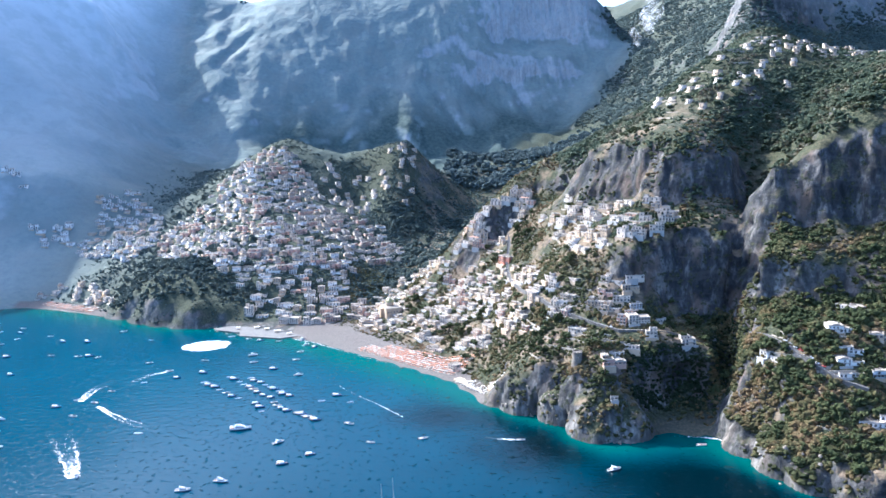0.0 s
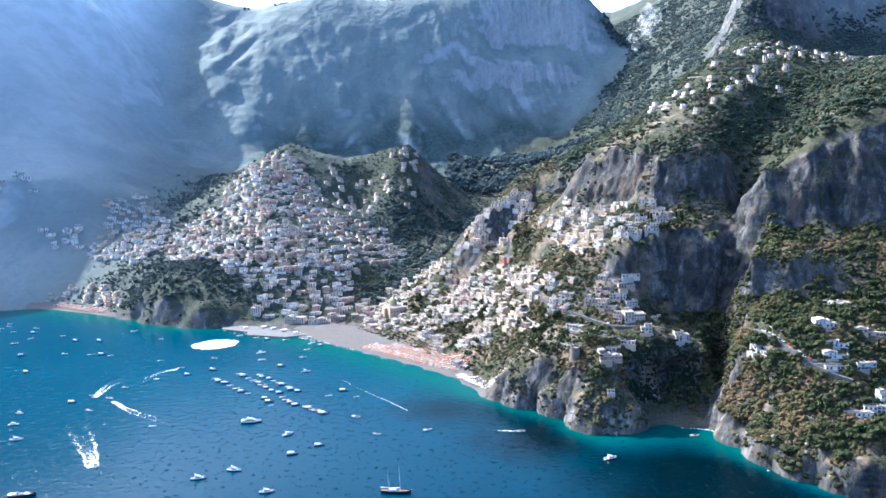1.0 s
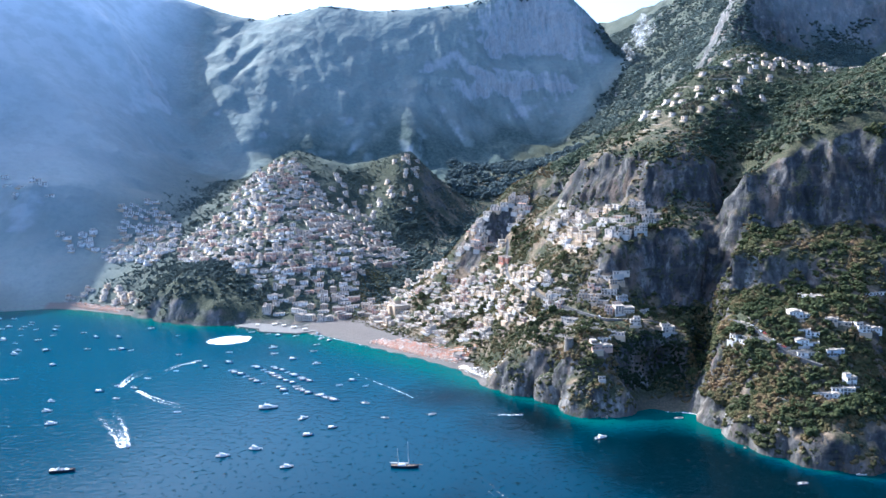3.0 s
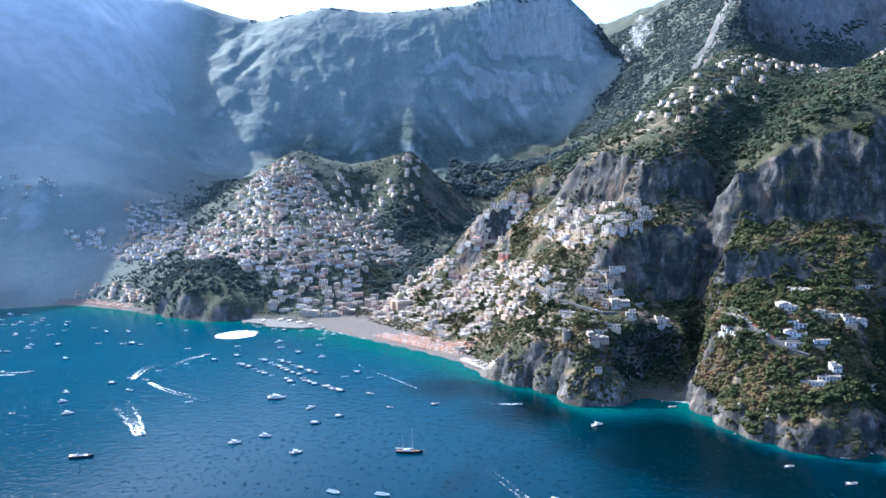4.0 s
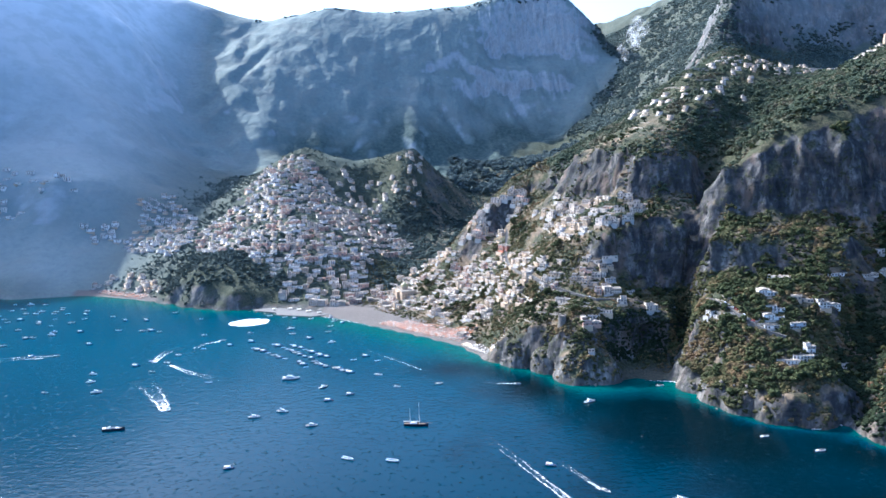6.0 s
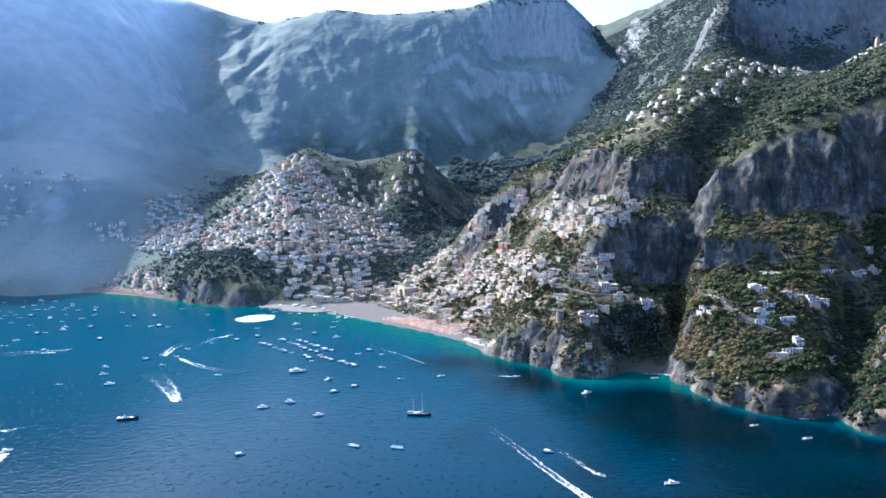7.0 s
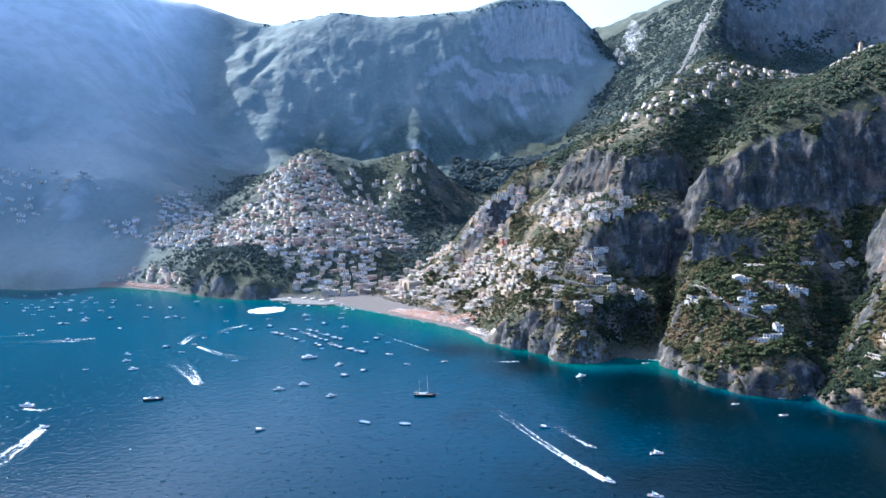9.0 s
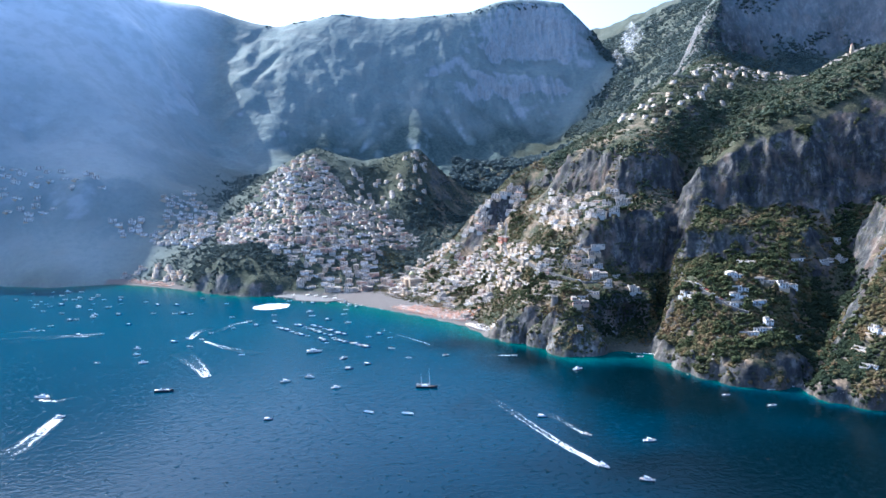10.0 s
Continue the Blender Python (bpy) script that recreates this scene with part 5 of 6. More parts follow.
def sun_beds():
    rng = random.Random(21)
    bm = bmesh.new()
    for _ in range(150):
        u, v = rng.random(), rng.uniform(-8, 8)
        x, y = 18 + 50 * u + v * 0.75, 924 - 72 * u + v * 0.5
        z = max(2.7, land_z(x, y) + 0.2) if u < 0.3 else max(3.3, land_z(x, y) + 0.2)
        if rng.random() < 0.3:
            tip = bm.verts.new((x, y, z + 2.7))
            r = [bm.verts.new((x + 1.4 * math.cos(math.pi * i / 3), y + 1.4 * math.sin(math.pi * i / 3), z + 2.2)) for i in range(6)]
            for i in range(6):
                bm.faces.new((r[i - 1], r[i], tip))
            box(bm, x - 0.04, x + 0.04, y - 0.04, y + 0.04, z - 0.6, z + 2.3)
        else:
            box(bm, x - 0.9, x + 0.9, y - 0.35, y + 0.35, z - 0.6, z + 0.35)
    tagged(new("sun_beds", finish("sun_beds", bm, CREAM_CLOTH)), "white sun beds and umbrellas crowded on the decks", "sun beds", kind="stuff")


sun_beds()


# ---------------------------------------------------------------- plants
def golden_ball():
    p = (1 + 5 ** 0.5) / 2
    v = np.array([(-1, p, 0), (1, p, 0), (-1, -p, 0), (1, -p, 0), (0, -1, p), (0, 1, p), (0, -1, -p), (0, 1, -p), (p, 0, -1), (p, 0, 1), (-p, 0, -1), (-p, 0, 1)], float)
    f = np.array([(0, 11, 5), (0, 5, 1), (0, 1, 7), (0, 7, 10), (0, 10, 11), (1, 5, 9), (5, 11, 4), (11, 10, 2), (10, 7, 6), (7, 1, 8), (3, 9, 4), (3, 4, 2), (3, 2, 6), (3, 6, 8), (3, 8, 9),
                  (4, 9, 5), (2, 4, 11), (6, 2, 10), (8, 6, 7), (9, 8, 1)])
    return v / np.linalg.norm(v[0]), f


BALL_V, BALL_F = golden_ball()


def clumps(name, places, sizes, material, rng, flat=0.8, rough=0.32):
    """Many small uneven leaf clumps as one mesh: places (n, 3), sizes (n,)."""
    n = len(places)
    v = BALL_V[None] * (1 + rng.uniform(-rough, rough, (n, 12, 1)))
    turn = rng.uniform(0, 2 * np.pi, n)
    c, s = np.cos(turn)[:, None], np.sin(turn)[:, None]
    x, y, z = v[..., 0] * c - v[..., 1] * s, v[..., 0] * s + v[..., 1] * c, v[..., 2] * flat
    k = sizes[:, None]
    wide = rng.uniform(0.8, 1.3, (n, 1))
    co = np.stack([x * k * wide, y * k, z * k], -1) + places[:, None, :]
    f = BALL_F[None] + (np.arange(n) * 12)[:, None, None]
    return mesh_of(name, co.reshape(-1, 3), f.reshape(-1, 3), material)


def on_face(p):
    """Places on the smooth land moved with its pushed-out faces."""
    x, y = p[:, 0].copy(), p[:, 1].copy()
    p[:, 0] += grid_at(SHIFT_X, x, y)
    p[:, 1] += grid_at(SHIFT_Y, x, y)
    return p


def free_of_houses(x, y, share=0.62):
    ok = np.ones(len(x), bool)
    for px, py, pr in TAKEN:
        ok &= (x - px) ** 2 + (y - py) ** 2 > (pr * share) ** 2
    return ok


def sow(rng, n, x0, x1, y0, y1, steepest, lowest=5.0):
    x, y = rng.uniform(x0, x1, n), rng.uniform(y0, y1, n)
    z, s = grid_at(ZG, x, y), grid_at(SLOPE, x, y)
    thick = fractal(x / 45, y / 45, 11, 3)
    keep = (z > lowest) & (s < steepest) & (thick > rng.uniform(-1.0, 0.35, n) + 0.35 * (s - 0.6))
    x, y, z, thick = x[keep], y[keep], z[keep], thick[keep]
    pale = grid_at(HAZE_TONE, x, y)
    ok = free_of_houses(x, y) & (pale < rng.uniform(0.25, 0.6, len(x))) & (grid_at(BROWN, x, y) < rng.uniform(0.1, 1.0, len(x)))
    return np.stack([x[ok], y[ok], z[ok]], 1), thick[ok]


def scrub():
    rng = np.random.default_rng(5)
    for k, (n, x0, x1, y0, y1, lo, hi) in enumerate(((24000, 285, 680, 480, 900, 0.9, 4.0), (19000, 60, 420, 730, 1130, 0.9, 3.4), (18000, -180, 200, 880, 1420, 0.9, 2.4),
                                                     (88000, 200, 1100, 930, 1780, 1.3, 4.2), (24000, -760, -60, 1230, 2100, 1.2, 3.2), (9000, -120, 420, 1380, 2250, 2.0, 4.2), (60000, 460, 1400, 1700, 3500, 3.5, 8.0))):
        p, thick = sow(rng, n, x0, x1, y0, y1, (1.5, 2.0)[k] if k < 2 else 2.1 if k in (3, 6) else 1.35)
        if k == 0:                                      # bushes hang on the steep side of the headland and in the gorge
            extra = np.stack([rng.uniform(288, 372, 11000), rng.uniform(600, 880, 11000), np.zeros(11000)], 1)
            extra[:, 2] = grid_at(ZG, extra[:, 0], extra[:, 1])
            extra = extra[(extra[:, 2] > 20) & ((extra[:, 2] < 112) | (extra[:, 0] < 350)) & (fractal(extra[:, 0] / 18, extra[:, 1] / 18, 3, 2) > -0.3) & (grid_at(SLOPE, extra[:, 0], extra[:, 1]) > 0.8)]
            spur = np.stack([rng.uniform(425, 640, 9000), rng.uniform(480, 720, 9000), np.zeros(9000)], 1)
            spur[:, 2] = grid_at(ZG, spur[:, 0], spur[:, 1])
            spur = spur[(spur[:, 2] > 16) & free_of_houses(spur[:, 0], spur[:, 1]) & (fractal(spur[:, 0] / 20, spur[:, 1] / 20, 7, 3) > -0.15)]
            extra = np.concatenate([extra, spur])
            p, thick = np.concatenate([p, extra]), np.concatenate([thick, np.zeros(len(extra))])
        if k == 0:                                      # bushes in the gully and on its flank take dark leaves to paint shade
            in_shade = np.abs(p[:, 0] - np.interp(p[:, 1], [480, 595, 635, 680, 730, 775, 900], [425, 446, 470, 506, 545, 585, 600])) < 34 + 22 * fractal(p[:, 0] / 30, p[:, 1] / 30, 2, 3)
            dark_bushes = on_face(p[in_shade]) + (0, 0, 0.8)
            tagged(new("holm_oaks", clumps("holm_oaks", dark_bushes, rng.uniform(1.2, 3.8, len(dark_bushes)), SHADE_LEAVES, rng)), "dark bushes painting the shade that fills the gully", "thicket", kind="stuff")
            p, thick = p[~in_shade], thick[~in_shade]
        p = on_face(p)
        if k == 3:                                      # bushes on the crag above the village, paled to paint haze
            crag = p[:, 1] > 1540
            high = p[crag]
            tagged(new("scrub", clumps("scrub", high, rng.uniform(1.5, 4.5, len(high)), HAZY_LEAVES, rng)), "hazy grey-green bushes on the high crag", "scrub", kind="stuff")
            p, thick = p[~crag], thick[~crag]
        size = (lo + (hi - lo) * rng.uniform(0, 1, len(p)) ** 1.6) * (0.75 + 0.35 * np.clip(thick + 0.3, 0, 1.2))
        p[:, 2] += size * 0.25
        tagged(new("scrub", clumps("scrub", p, size, HIGH_SCRUB if k == 3 else HAZY_LEAVES if k > 3 else SCRUB, rng)), "low green and olive maquis scrub over the slopes", "scrub", kind="stuff")

    # dark growth in the gorge, spread over the cove walls to paint shade
    x, y = rng.uniform(196, 350, 15000), rng.uniform(770, 905, 15000)
    z, steep = grid_at(ZG, x, y), grid_at(SLOPE, x, y)
    ok = (z > 7) & (steep > 0.9) & ((y > 772) | (x > 300)) & (z < 92) & free_of_houses(x, y, 0.5) & (fractal(x / 30, y / 30, z / 30, 3) > rng.uniform(-0.9, 0.5, 15000))
    p = on_face(np.stack([x, y, z], 1)[ok])
    tagged(new("ivy", clumps("ivy", p, rng.uniform(0.9, 2.4, len(p)), SHADE_LEAVES, rng)), "dark leafy growth painting the shade on the gorge walls", "ivy", kind="stuff")


scrub()


def tree(rng, kind):
    """A tree: tapered trunk with limbs, and a crown of many small clumps with gaps."""
    h = {"oak": rng.uniform(6.5, 9.5), "pine": rng.uniform(9, 12), "cypress": rng.uniform(11, 15)}[kind]
    bm = bmesh.new()
    lean = (rng.uniform(-0.6, 0.6), rng.uniform(-0.6, 0.6))
    rings = [ring(bm, lean[0] * u, lean[1] * u, -1.5 + (h * 0.72 + 1.5) * u, 0.34 * (1 - 0.75 * u), 6) for u in (0, 0.35, 0.7, 1.0)]
    for a, b in zip(rings[:-1], rings[1:]):
        bridge_rings(bm, a, b)
    bm.faces.new(rings[-1])
    for i in range(0 if kind == "cypress" else 4):
        a = 2 * math.pi * (i + rng.random() * 0.5) / 4
        z0, r = h * rng.uniform(0.3, 0.5), h * 0.3
        p, q = Vector((lean[0] * 0.5, lean[1] * 0.5, z0)), Vector((math.cos(a) * r, math.sin(a) * r, h * rng.uniform(0.62, 0.78)))
        side = Vector((-math.sin(a), math.cos(a), 0))
        base = [bm.verts.new(p + side * 0.12), bm.verts.new(p - side * 0.12), bm.verts.new(p + Vector((0, 0, 0.2)))]
        end = [bm.verts.new(q + side * 0.04), bm.verts.new(q - side * 0.04), bm.verts.new(q + Vector((0, 0, 0.06)))]
        for k in range(3):
            bm.faces.new((base[k - 1], base[k], end[k], end[k - 1]))
    trunk = finish("trunk", bm, BARK)
    g = np.random.default_rng(rng.randint(0, 9999))
    if kind == "cypress":
        n = 34
        u = np.linspace(0.06, 1, n)
        r = 1.25 * np.sin(np.pi * np.clip(u, 0.08, 1) ** 0.7) ** 0.8 * 0.55
        a = g.uniform(0, 6.28, n)
        p = np.stack([np.cos(a) * r, np.sin(a) * r, u * h], 1)
        return trunk, clumps("crown", p, g.uniform(0.55, 0.85, n), CYPRESS, g, 1.5)
    n = 46 if kind == "oak" else 34
    a, r = g.uniform(0, 6.28, n), np.sqrt(g.uniform(0.05, 1, n))
    wide = h * (0.44 if kind == "oak" else 0.4)
    up = g.uniform(-1, 1, n) * np.sqrt(1 - r ** 2 * 0.85)
    high = h * (0.30 if kind == "oak" else 0.15)
    p = np.stack([np.cos(a) * r * wide, np.sin(a) * r * wide, h * (0.66 if kind == "oak" else 0.82) + up * high], 1)
    return trunk, clumps("crown", p, g.uniform(0.55, 1.15, n) * h / 8, LEAVES, g, 0.8, 0.4)


def plant_trees():
    rng = random.Random(12)
    kinds = [tree(rng, k) for k in ("oak", "oak", "oak", "oak", "oak", "pine", "pine", "cypress", "cypress")]
    words = ["dark green leafy tree with a rounded uneven crown"] * 5 + ["spreading green pine on a bare trunk"] * 2 + ["tall slim dark cypress beside the houses"] * 2

    def set_tree(k, x, y, size):
        ob = new("tree")
        part("trunk", kinds[k][0], ob), part("crown", kinds[k][1], ob)
        ob.matrix_basis = pose(x, y, land_z(x, y) - 0.3, 0, 0, rng.uniform(0, 360)) @ Matrix.Scale(size, 4)
        tagged(ob, words[k], "tree", "cypresses" if k > 6 else "trees on the slopes")

    for x, y, n in ((444, 776, 5), (452, 770, 4), (262, 948, 4), (268, 940, 3), (300, 935, 4), (225, 1000, 2), (430, 700, 2), (405, 660, 2)):
        for _ in range(n):
            set_tree(rng.choice((7, 8)), x + rng.uniform(-7, 7), y + rng.uniform(-7, 7), rng.uniform(0.8, 1.15))
    spots = (((300, 500, 605, 800), 110, 1.5), ((100, 300, 770, 930), 50, 1.3), ((340, 560, 790, 900), 30, 1.2), ((-60, 140, 900, 1260), 110, 1.0), ((150, 330, 930, 1140), 40, 1.0), ((420, 560, 930, 1010), 12, 1.1),
             ((440, 560, 500, 640), 10, 1.3))
    for (x0, x1, y0, y1), n, steepest in spots:
        done, g = 0, np.random.default_rng(n)
        cx, cy = g.uniform(x0, x1, 2500), g.uniform(y0, y1, 2500)
        keep = (grid_at(ZG, cx, cy) > 14) & (grid_at(SLOPE, cx, cy) < steepest) & free_of_houses(cx, cy, 0.75) & (fractal(cx / 40, cy / 40, 11, 2) > g.uniform(-0.6, 0.4, 2500))
        for x, y in zip(cx[keep].tolist(), cy[keep].tolist()):
            set_tree(rng.choice((0, 1, 2, 3, 4, 5, 6)), x, y, rng.uniform(0.55, 1.3))
            done += 1
            if done >= n:
                break


plant_trees()


def woods(material, label, x0, x1, y0, y1, count, small, large, steepest, seed, lowest=12.0):
    """Close-standing tree crowns over a stretch of land, each of many uneven clumps."""
    rng = np.random.default_rng(seed)
    n = count * 6
    x, y = rng.uniform(x0, x1, n), rng.uniform(y0, y1, n)
    keep = (grid_at(ZG, x, y) > lowest) & (grid_at(SLOPE, x, y) < steepest) & (fractal(x / 50, y / 50, 19 + seed, 3) > rng.uniform(-0.7, 0.4, n)) & (grid_at(BROWN, x, y) < 0.5)
    x, y = x[keep], y[keep]
    ok = free_of_houses(x, y, 0.75)
    x, y = x[ok][:count], y[ok][:count]
    n = len(x)
    r = rng.uniform(small, large, n)
    p = on_face(np.stack([x, y, grid_at(ZG, x, y) + r * 0.5], 1))
    k = 11
    a, u, h = rng.uniform(0, 6.28, (n, k)), np.sqrt(rng.uniform(0, 1, (n, k))), rng.uniform(-0.35, 1.0, (n, k))
    out = u * np.sqrt(np.clip(1.05 - h ** 2 * 0.8, 0.1, 1))
    q = p[:, None, :] + r[:, None, None] * np.stack([np.cos(a) * out, np.sin(a) * out, h * 0.75], -1)
    size = (r[:, None] * rng.uniform(0.28, 0.52, (n, k))).ravel()
    tagged(new("woods", clumps("woods", q.reshape(-1, 3), size, material, rng, 0.85, 0.38)), label, "woods", kind="stuff")


def skyline_trees():
    """Single trees that stand along the crest of the back mountain."""
    rng = np.random.default_rng(44)
    x = rng.uniform(-760, 540, 260)
    x = x[fractal(x / 60, 0 * x, 8, 3) > rng.uniform(-0.5, 0.4, len(x))]
    y = 3096 + rng.uniform(-12, 6, len(x))
    size = rng.uniform(1.5, 4.2, len(x))
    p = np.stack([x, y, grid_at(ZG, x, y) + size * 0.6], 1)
    tagged(new("skyline_trees", clumps("skyline_trees", p, size, HAZY_LEAVES, rng, 1.1)), "single trees along the mountain crest", "woods", kind="stuff")


skyline_trees()
woods(LEAVES, "close green tree crowns over the headland", 296, 500, 600, 810, 320, 2.6, 6.2, 1.7, 1)
woods(LEAVES, "green tree crowns between the houses of the promontory", 90, 310, 765, 940, 130, 1.8, 3.8, 1.5, 2)
woods(LEAVES, "dark green trees on the ledge below the great cliff", 335, 680, 780, 905, 260, 2.4, 5.2, 1.5, 3)
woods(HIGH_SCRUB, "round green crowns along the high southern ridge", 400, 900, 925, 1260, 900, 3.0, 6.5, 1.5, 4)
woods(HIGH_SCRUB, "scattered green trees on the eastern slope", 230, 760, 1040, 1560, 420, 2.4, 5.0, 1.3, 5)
woods(HAZY_LEAVES, "hazy grey-green woods in the valley beside the town", -150, 70, 1290, 1900, 620, 3.0, 6.5, 1.6, 6)
woods(FAR_HAZY_LEAVES, "hazy pale green woods along the foot of the mountain", 20, 520, 2150, 2500, 1100, 6.0, 11.0, 1.3, 11)
woods(HAZY_LEAVES, "hazy grey-green trees over the rocky bluff by the quay", -600, -330, 1270, 1480, 460, 2.6, 5.5, 1.7, 7)
woods(HAZY_LEAVES, "hazy grey-green gardens between the houses of the hill", -620, -150, 1300, 2080, 300, 2.2, 4.5, 1.4, 8)
woods(LEAVES, "green gardens between the houses above the beach", -80, 150, 900, 1270, 150, 1.6, 3.4, 1.4, 9)
woods(SCRUB, "olive bushes over the outer spur", 425, 640, 480, 720, 260, 1.8, 4.0, 2.2, 10)


# ---------------------------------------------------------------- boats
def hull_mesh(length, beam, freeboard, material, deck):
    """A boat's hull with a pointed bow towards +x and a sunken deck."""
    bm = bmesh.new()
    stations = [(-0.5, 0.82, 0.0), (-0.25, 1.0, 0.0), (0.05, 1.0, 0.02), (0.3, 0.74, 0.12), (0.44, 0.34, 0.25), (0.5, 0.03, 0.32)]
    prev = None
    for u, b, sheer in stations:
        x, hb, top = u * length, b * beam / 2, freeboard * (1 + sheer)
        pts = [(x, 0, -0.35), (x, hb * 0.78, -0.1), (x, hb * 0.9, freeboard * 0.38), (x, hb, top), (x, hb * 0.86, top), (x, hb * 0.82, top - freeboard * 0.25),
               (x, -hb * 0.82, top - freeboard * 0.25), (x, -hb * 0.86, top), (x, -hb, top), (x, -hb * 0.9, freeboard * 0.38), (x, -hb * 0.78, -0.1)]
        cur = [bm.verts.new(p) for p in pts]
        if prev:
            for i in range(11):
                # dark boot stripe painting the shade and reflection under each hull
                bm.faces.new((prev[i], prev[(i + 1) % 11], cur[(i + 1) % 11], cur[i])).material_index = {5: 1, 0: 2, 1: 2, 9: 2, 10: 2}.get(i, 0)
        else:
            bm.faces.new(cur)
        prev = cur
    bm.faces.new(prev)
    return finish("hull", bm, material, deck, HULL_DARK)


def boat(kind):
    ob = new("boat")
    if kind == "launch":                               # open motorboat, 8 m
        part("hull", hull_mesh(8, 2.6, 0.9, HULL_WHITE, TEAK), ob)
        bm = bmesh.new(); wedge(bm, 0.2, 1.8, 1.7, 0.7, 1.5, 0.7)
        part("windscreen", finish("windscreen", bm, GLASS), ob)
        bm = bmesh.new(); box(bm, -4.5, -3.9, -0.3, 0.3, 0.1, 1.3)
        part("outboard_motor", finish("outboard_motor", bm, RUBBER), ob)
        bm = bmesh.new(); box(bm, -2.4, -1.4, -0.9, 0.9, 0.6, 1.1, 0, 0.08)
        part("seat", finish("seat", bm, CREAM_CLOTH), ob)
    elif kind == "gozzo":                              # wooden fishing boat with a canopy, 8 m
        part("hull", hull_mesh(8, 2.7, 0.9, HULL_BLUE, TEAK), ob)
        bm = bmesh.new(); wedge(bm, -1.6, 1.4, 1.9, 0.7, 1.9, 0.4)
        part("cabin", finish("cabin", bm, HULL_WHITE), ob)
        bm = bmesh.new(); box(bm, -3.2, -1.4, -1.0, 1.0, 1.95, 2.05)
        part("canopy", finish("canopy", bm, CREAM_CLOTH), ob)
        bm = bmesh.new(); box(bm, -3.1, -3.0, -0.05, 0.05, 0.5, 1.95)
        part("post", finish("post", bm, RAIL), ob)
    elif kind == "cruiser":                            # cabin cruiser, 12 m
        part("hull", hull_mesh(12, 3.7, 1.3, HULL_WHITE, TEAK), ob)
        bm = bmesh.new(); wedge(bm, -2.6, 3.6, 2.9, 1.0, 2.5, 1.9)
        cabin = part("cabin", finish("cabin", bm, HULL_WHITE), ob)
        bm = bmesh.new(); wedge(bm, -1.8, 2.75, 2.93, 1.7, 2.3, 0.8)
        part("cabin_window", finish("cabin_window", bm, GLASS), cabin)
        bm = bmesh.new(); wedge(bm, -2.4, 0.8, 2.2, 2.5, 3.2, 0.6)
        part("flybridge", finish("flybridge", bm, HULL_WHITE), ob)
        bm = bmesh.new(); box(bm, -2.3, -2.1, -1.1, 1.1, 3.2, 4.2)
        part("radar_arch", finish("radar_arch", bm, HULL_WHITE), ob)
    elif kind in ("yacht", "dark_yacht"):              # motor yacht, 24 m
        part("hull", hull_mesh(24, 5.8, 2.3, HULL_WHITE if kind == "yacht" else HULL_DARK, TEAK), ob)
        low = 0.5 if kind == "dark_yacht" else 1.0       # the dark one lies long and low
        bm = bmesh.new(); wedge(bm, -7, 6.5, 4.6, 1.8, 1.8 + 2.4 * low, 3.0)
        saloon = part("saloon", finish("saloon", bm, HULL_WHITE), ob)
        bm = bmesh.new(); wedge(bm, -6, 5.2, 4.64, 1.8 + 1.1 * low, 1.8 + 2.0 * low, 1.6)
        part("saloon_window", finish("saloon_window", bm, GLASS), saloon)
        bm = bmesh.new(); wedge(bm, -5.5, 2.5, 3.8, 1.8 + 2.4 * low, 1.8 + 3.8 * low - (1 - low), 1.6)
        part("flybridge", finish("flybridge", bm, HULL_WHITE if low == 1.0 else HULL_DARK), ob)
        bm = bmesh.new(); box(bm, -4.2, -3.4, -1.6, 1.6, 1.8 + 3.6 * low - (1 - low), 1.8 + 5.4 * low, 0, 0.15)
        part("radar_mast", finish("radar_mast", bm, HULL_WHITE), ob)
        bm = bmesh.new(); box(bm, -11.5, -8.0, -2.2, 2.2, 1.75 + 2.15 * low, 1.9 + 2.15 * low)
        part("awning", finish("awning", bm, CREAM_CLOTH), ob)
    elif kind == "ketch":                              # two-masted sailing ship, 27 m
        part("hull", hull_mesh(24, 5.6, 2.0, HULL_DARK, TEAK), ob)
        bm = bmesh.new(); wedge(bm, -6, 1, 3.2, 1.6, 3.0, 0.6)
        part("deckhouse", finish("deckhouse", bm, HULL_WHITE), ob)
        for x, h in ((3.5, 23), (-5.5, 17)):
            bm = bmesh.new()
            a, b = ring(bm, x, 0, 1.5, 0.28, 6), ring(bm, x - 0.6, 0, h, 0.12, 6)
            bridge_rings(bm, a, b); bm.faces.new(b)
            mast = part("mast", finish("mast", bm, RAIL), ob)
            bm = bmesh.new(); box(bm, x - 7.0, x - 0.3, -0.3, 0.3, 3.4, 4.0)
            part("boom", finish("boom", bm, CREAM_CLOTH), mast, label="boom with furled cream sail")
        bm = bmesh.new(); wedge(bm, 11, 16, 0.35, 2.5, 2.9, 0.3)
        part("bowsprit", finish("bowsprit", bm, TEAK), ob)
    else:                                              # rowing boat, 5 m
        part("hull", hull_mesh(6, 2.0, 0.6, HULL_WHITE, HULL_BLUE), ob)
        for x in (-1.3, 0.4):
            bm = bmesh.new(); box(bm, x - 0.2, x + 0.2, -0.8, 0.8, 0.42, 0.5)
            part("thwart", finish("thwart", bm, TEAK), ob)
    return ob


BOAT_WORDS = {"launch": "small white open motorboat at anchor", "gozzo": "blue wooden fishing boat with a white cabin", "cruiser": "white cabin cruiser with dark windows", "yacht": "large white motor yacht lying at anchor",
              "dark_yacht": "long dark-hulled motor yacht at anchor", "ketch": "two-masted dark wooden sailing ship, sails furled", "rowboat": "small white rowing boat on a mooring"}
MADE = {}


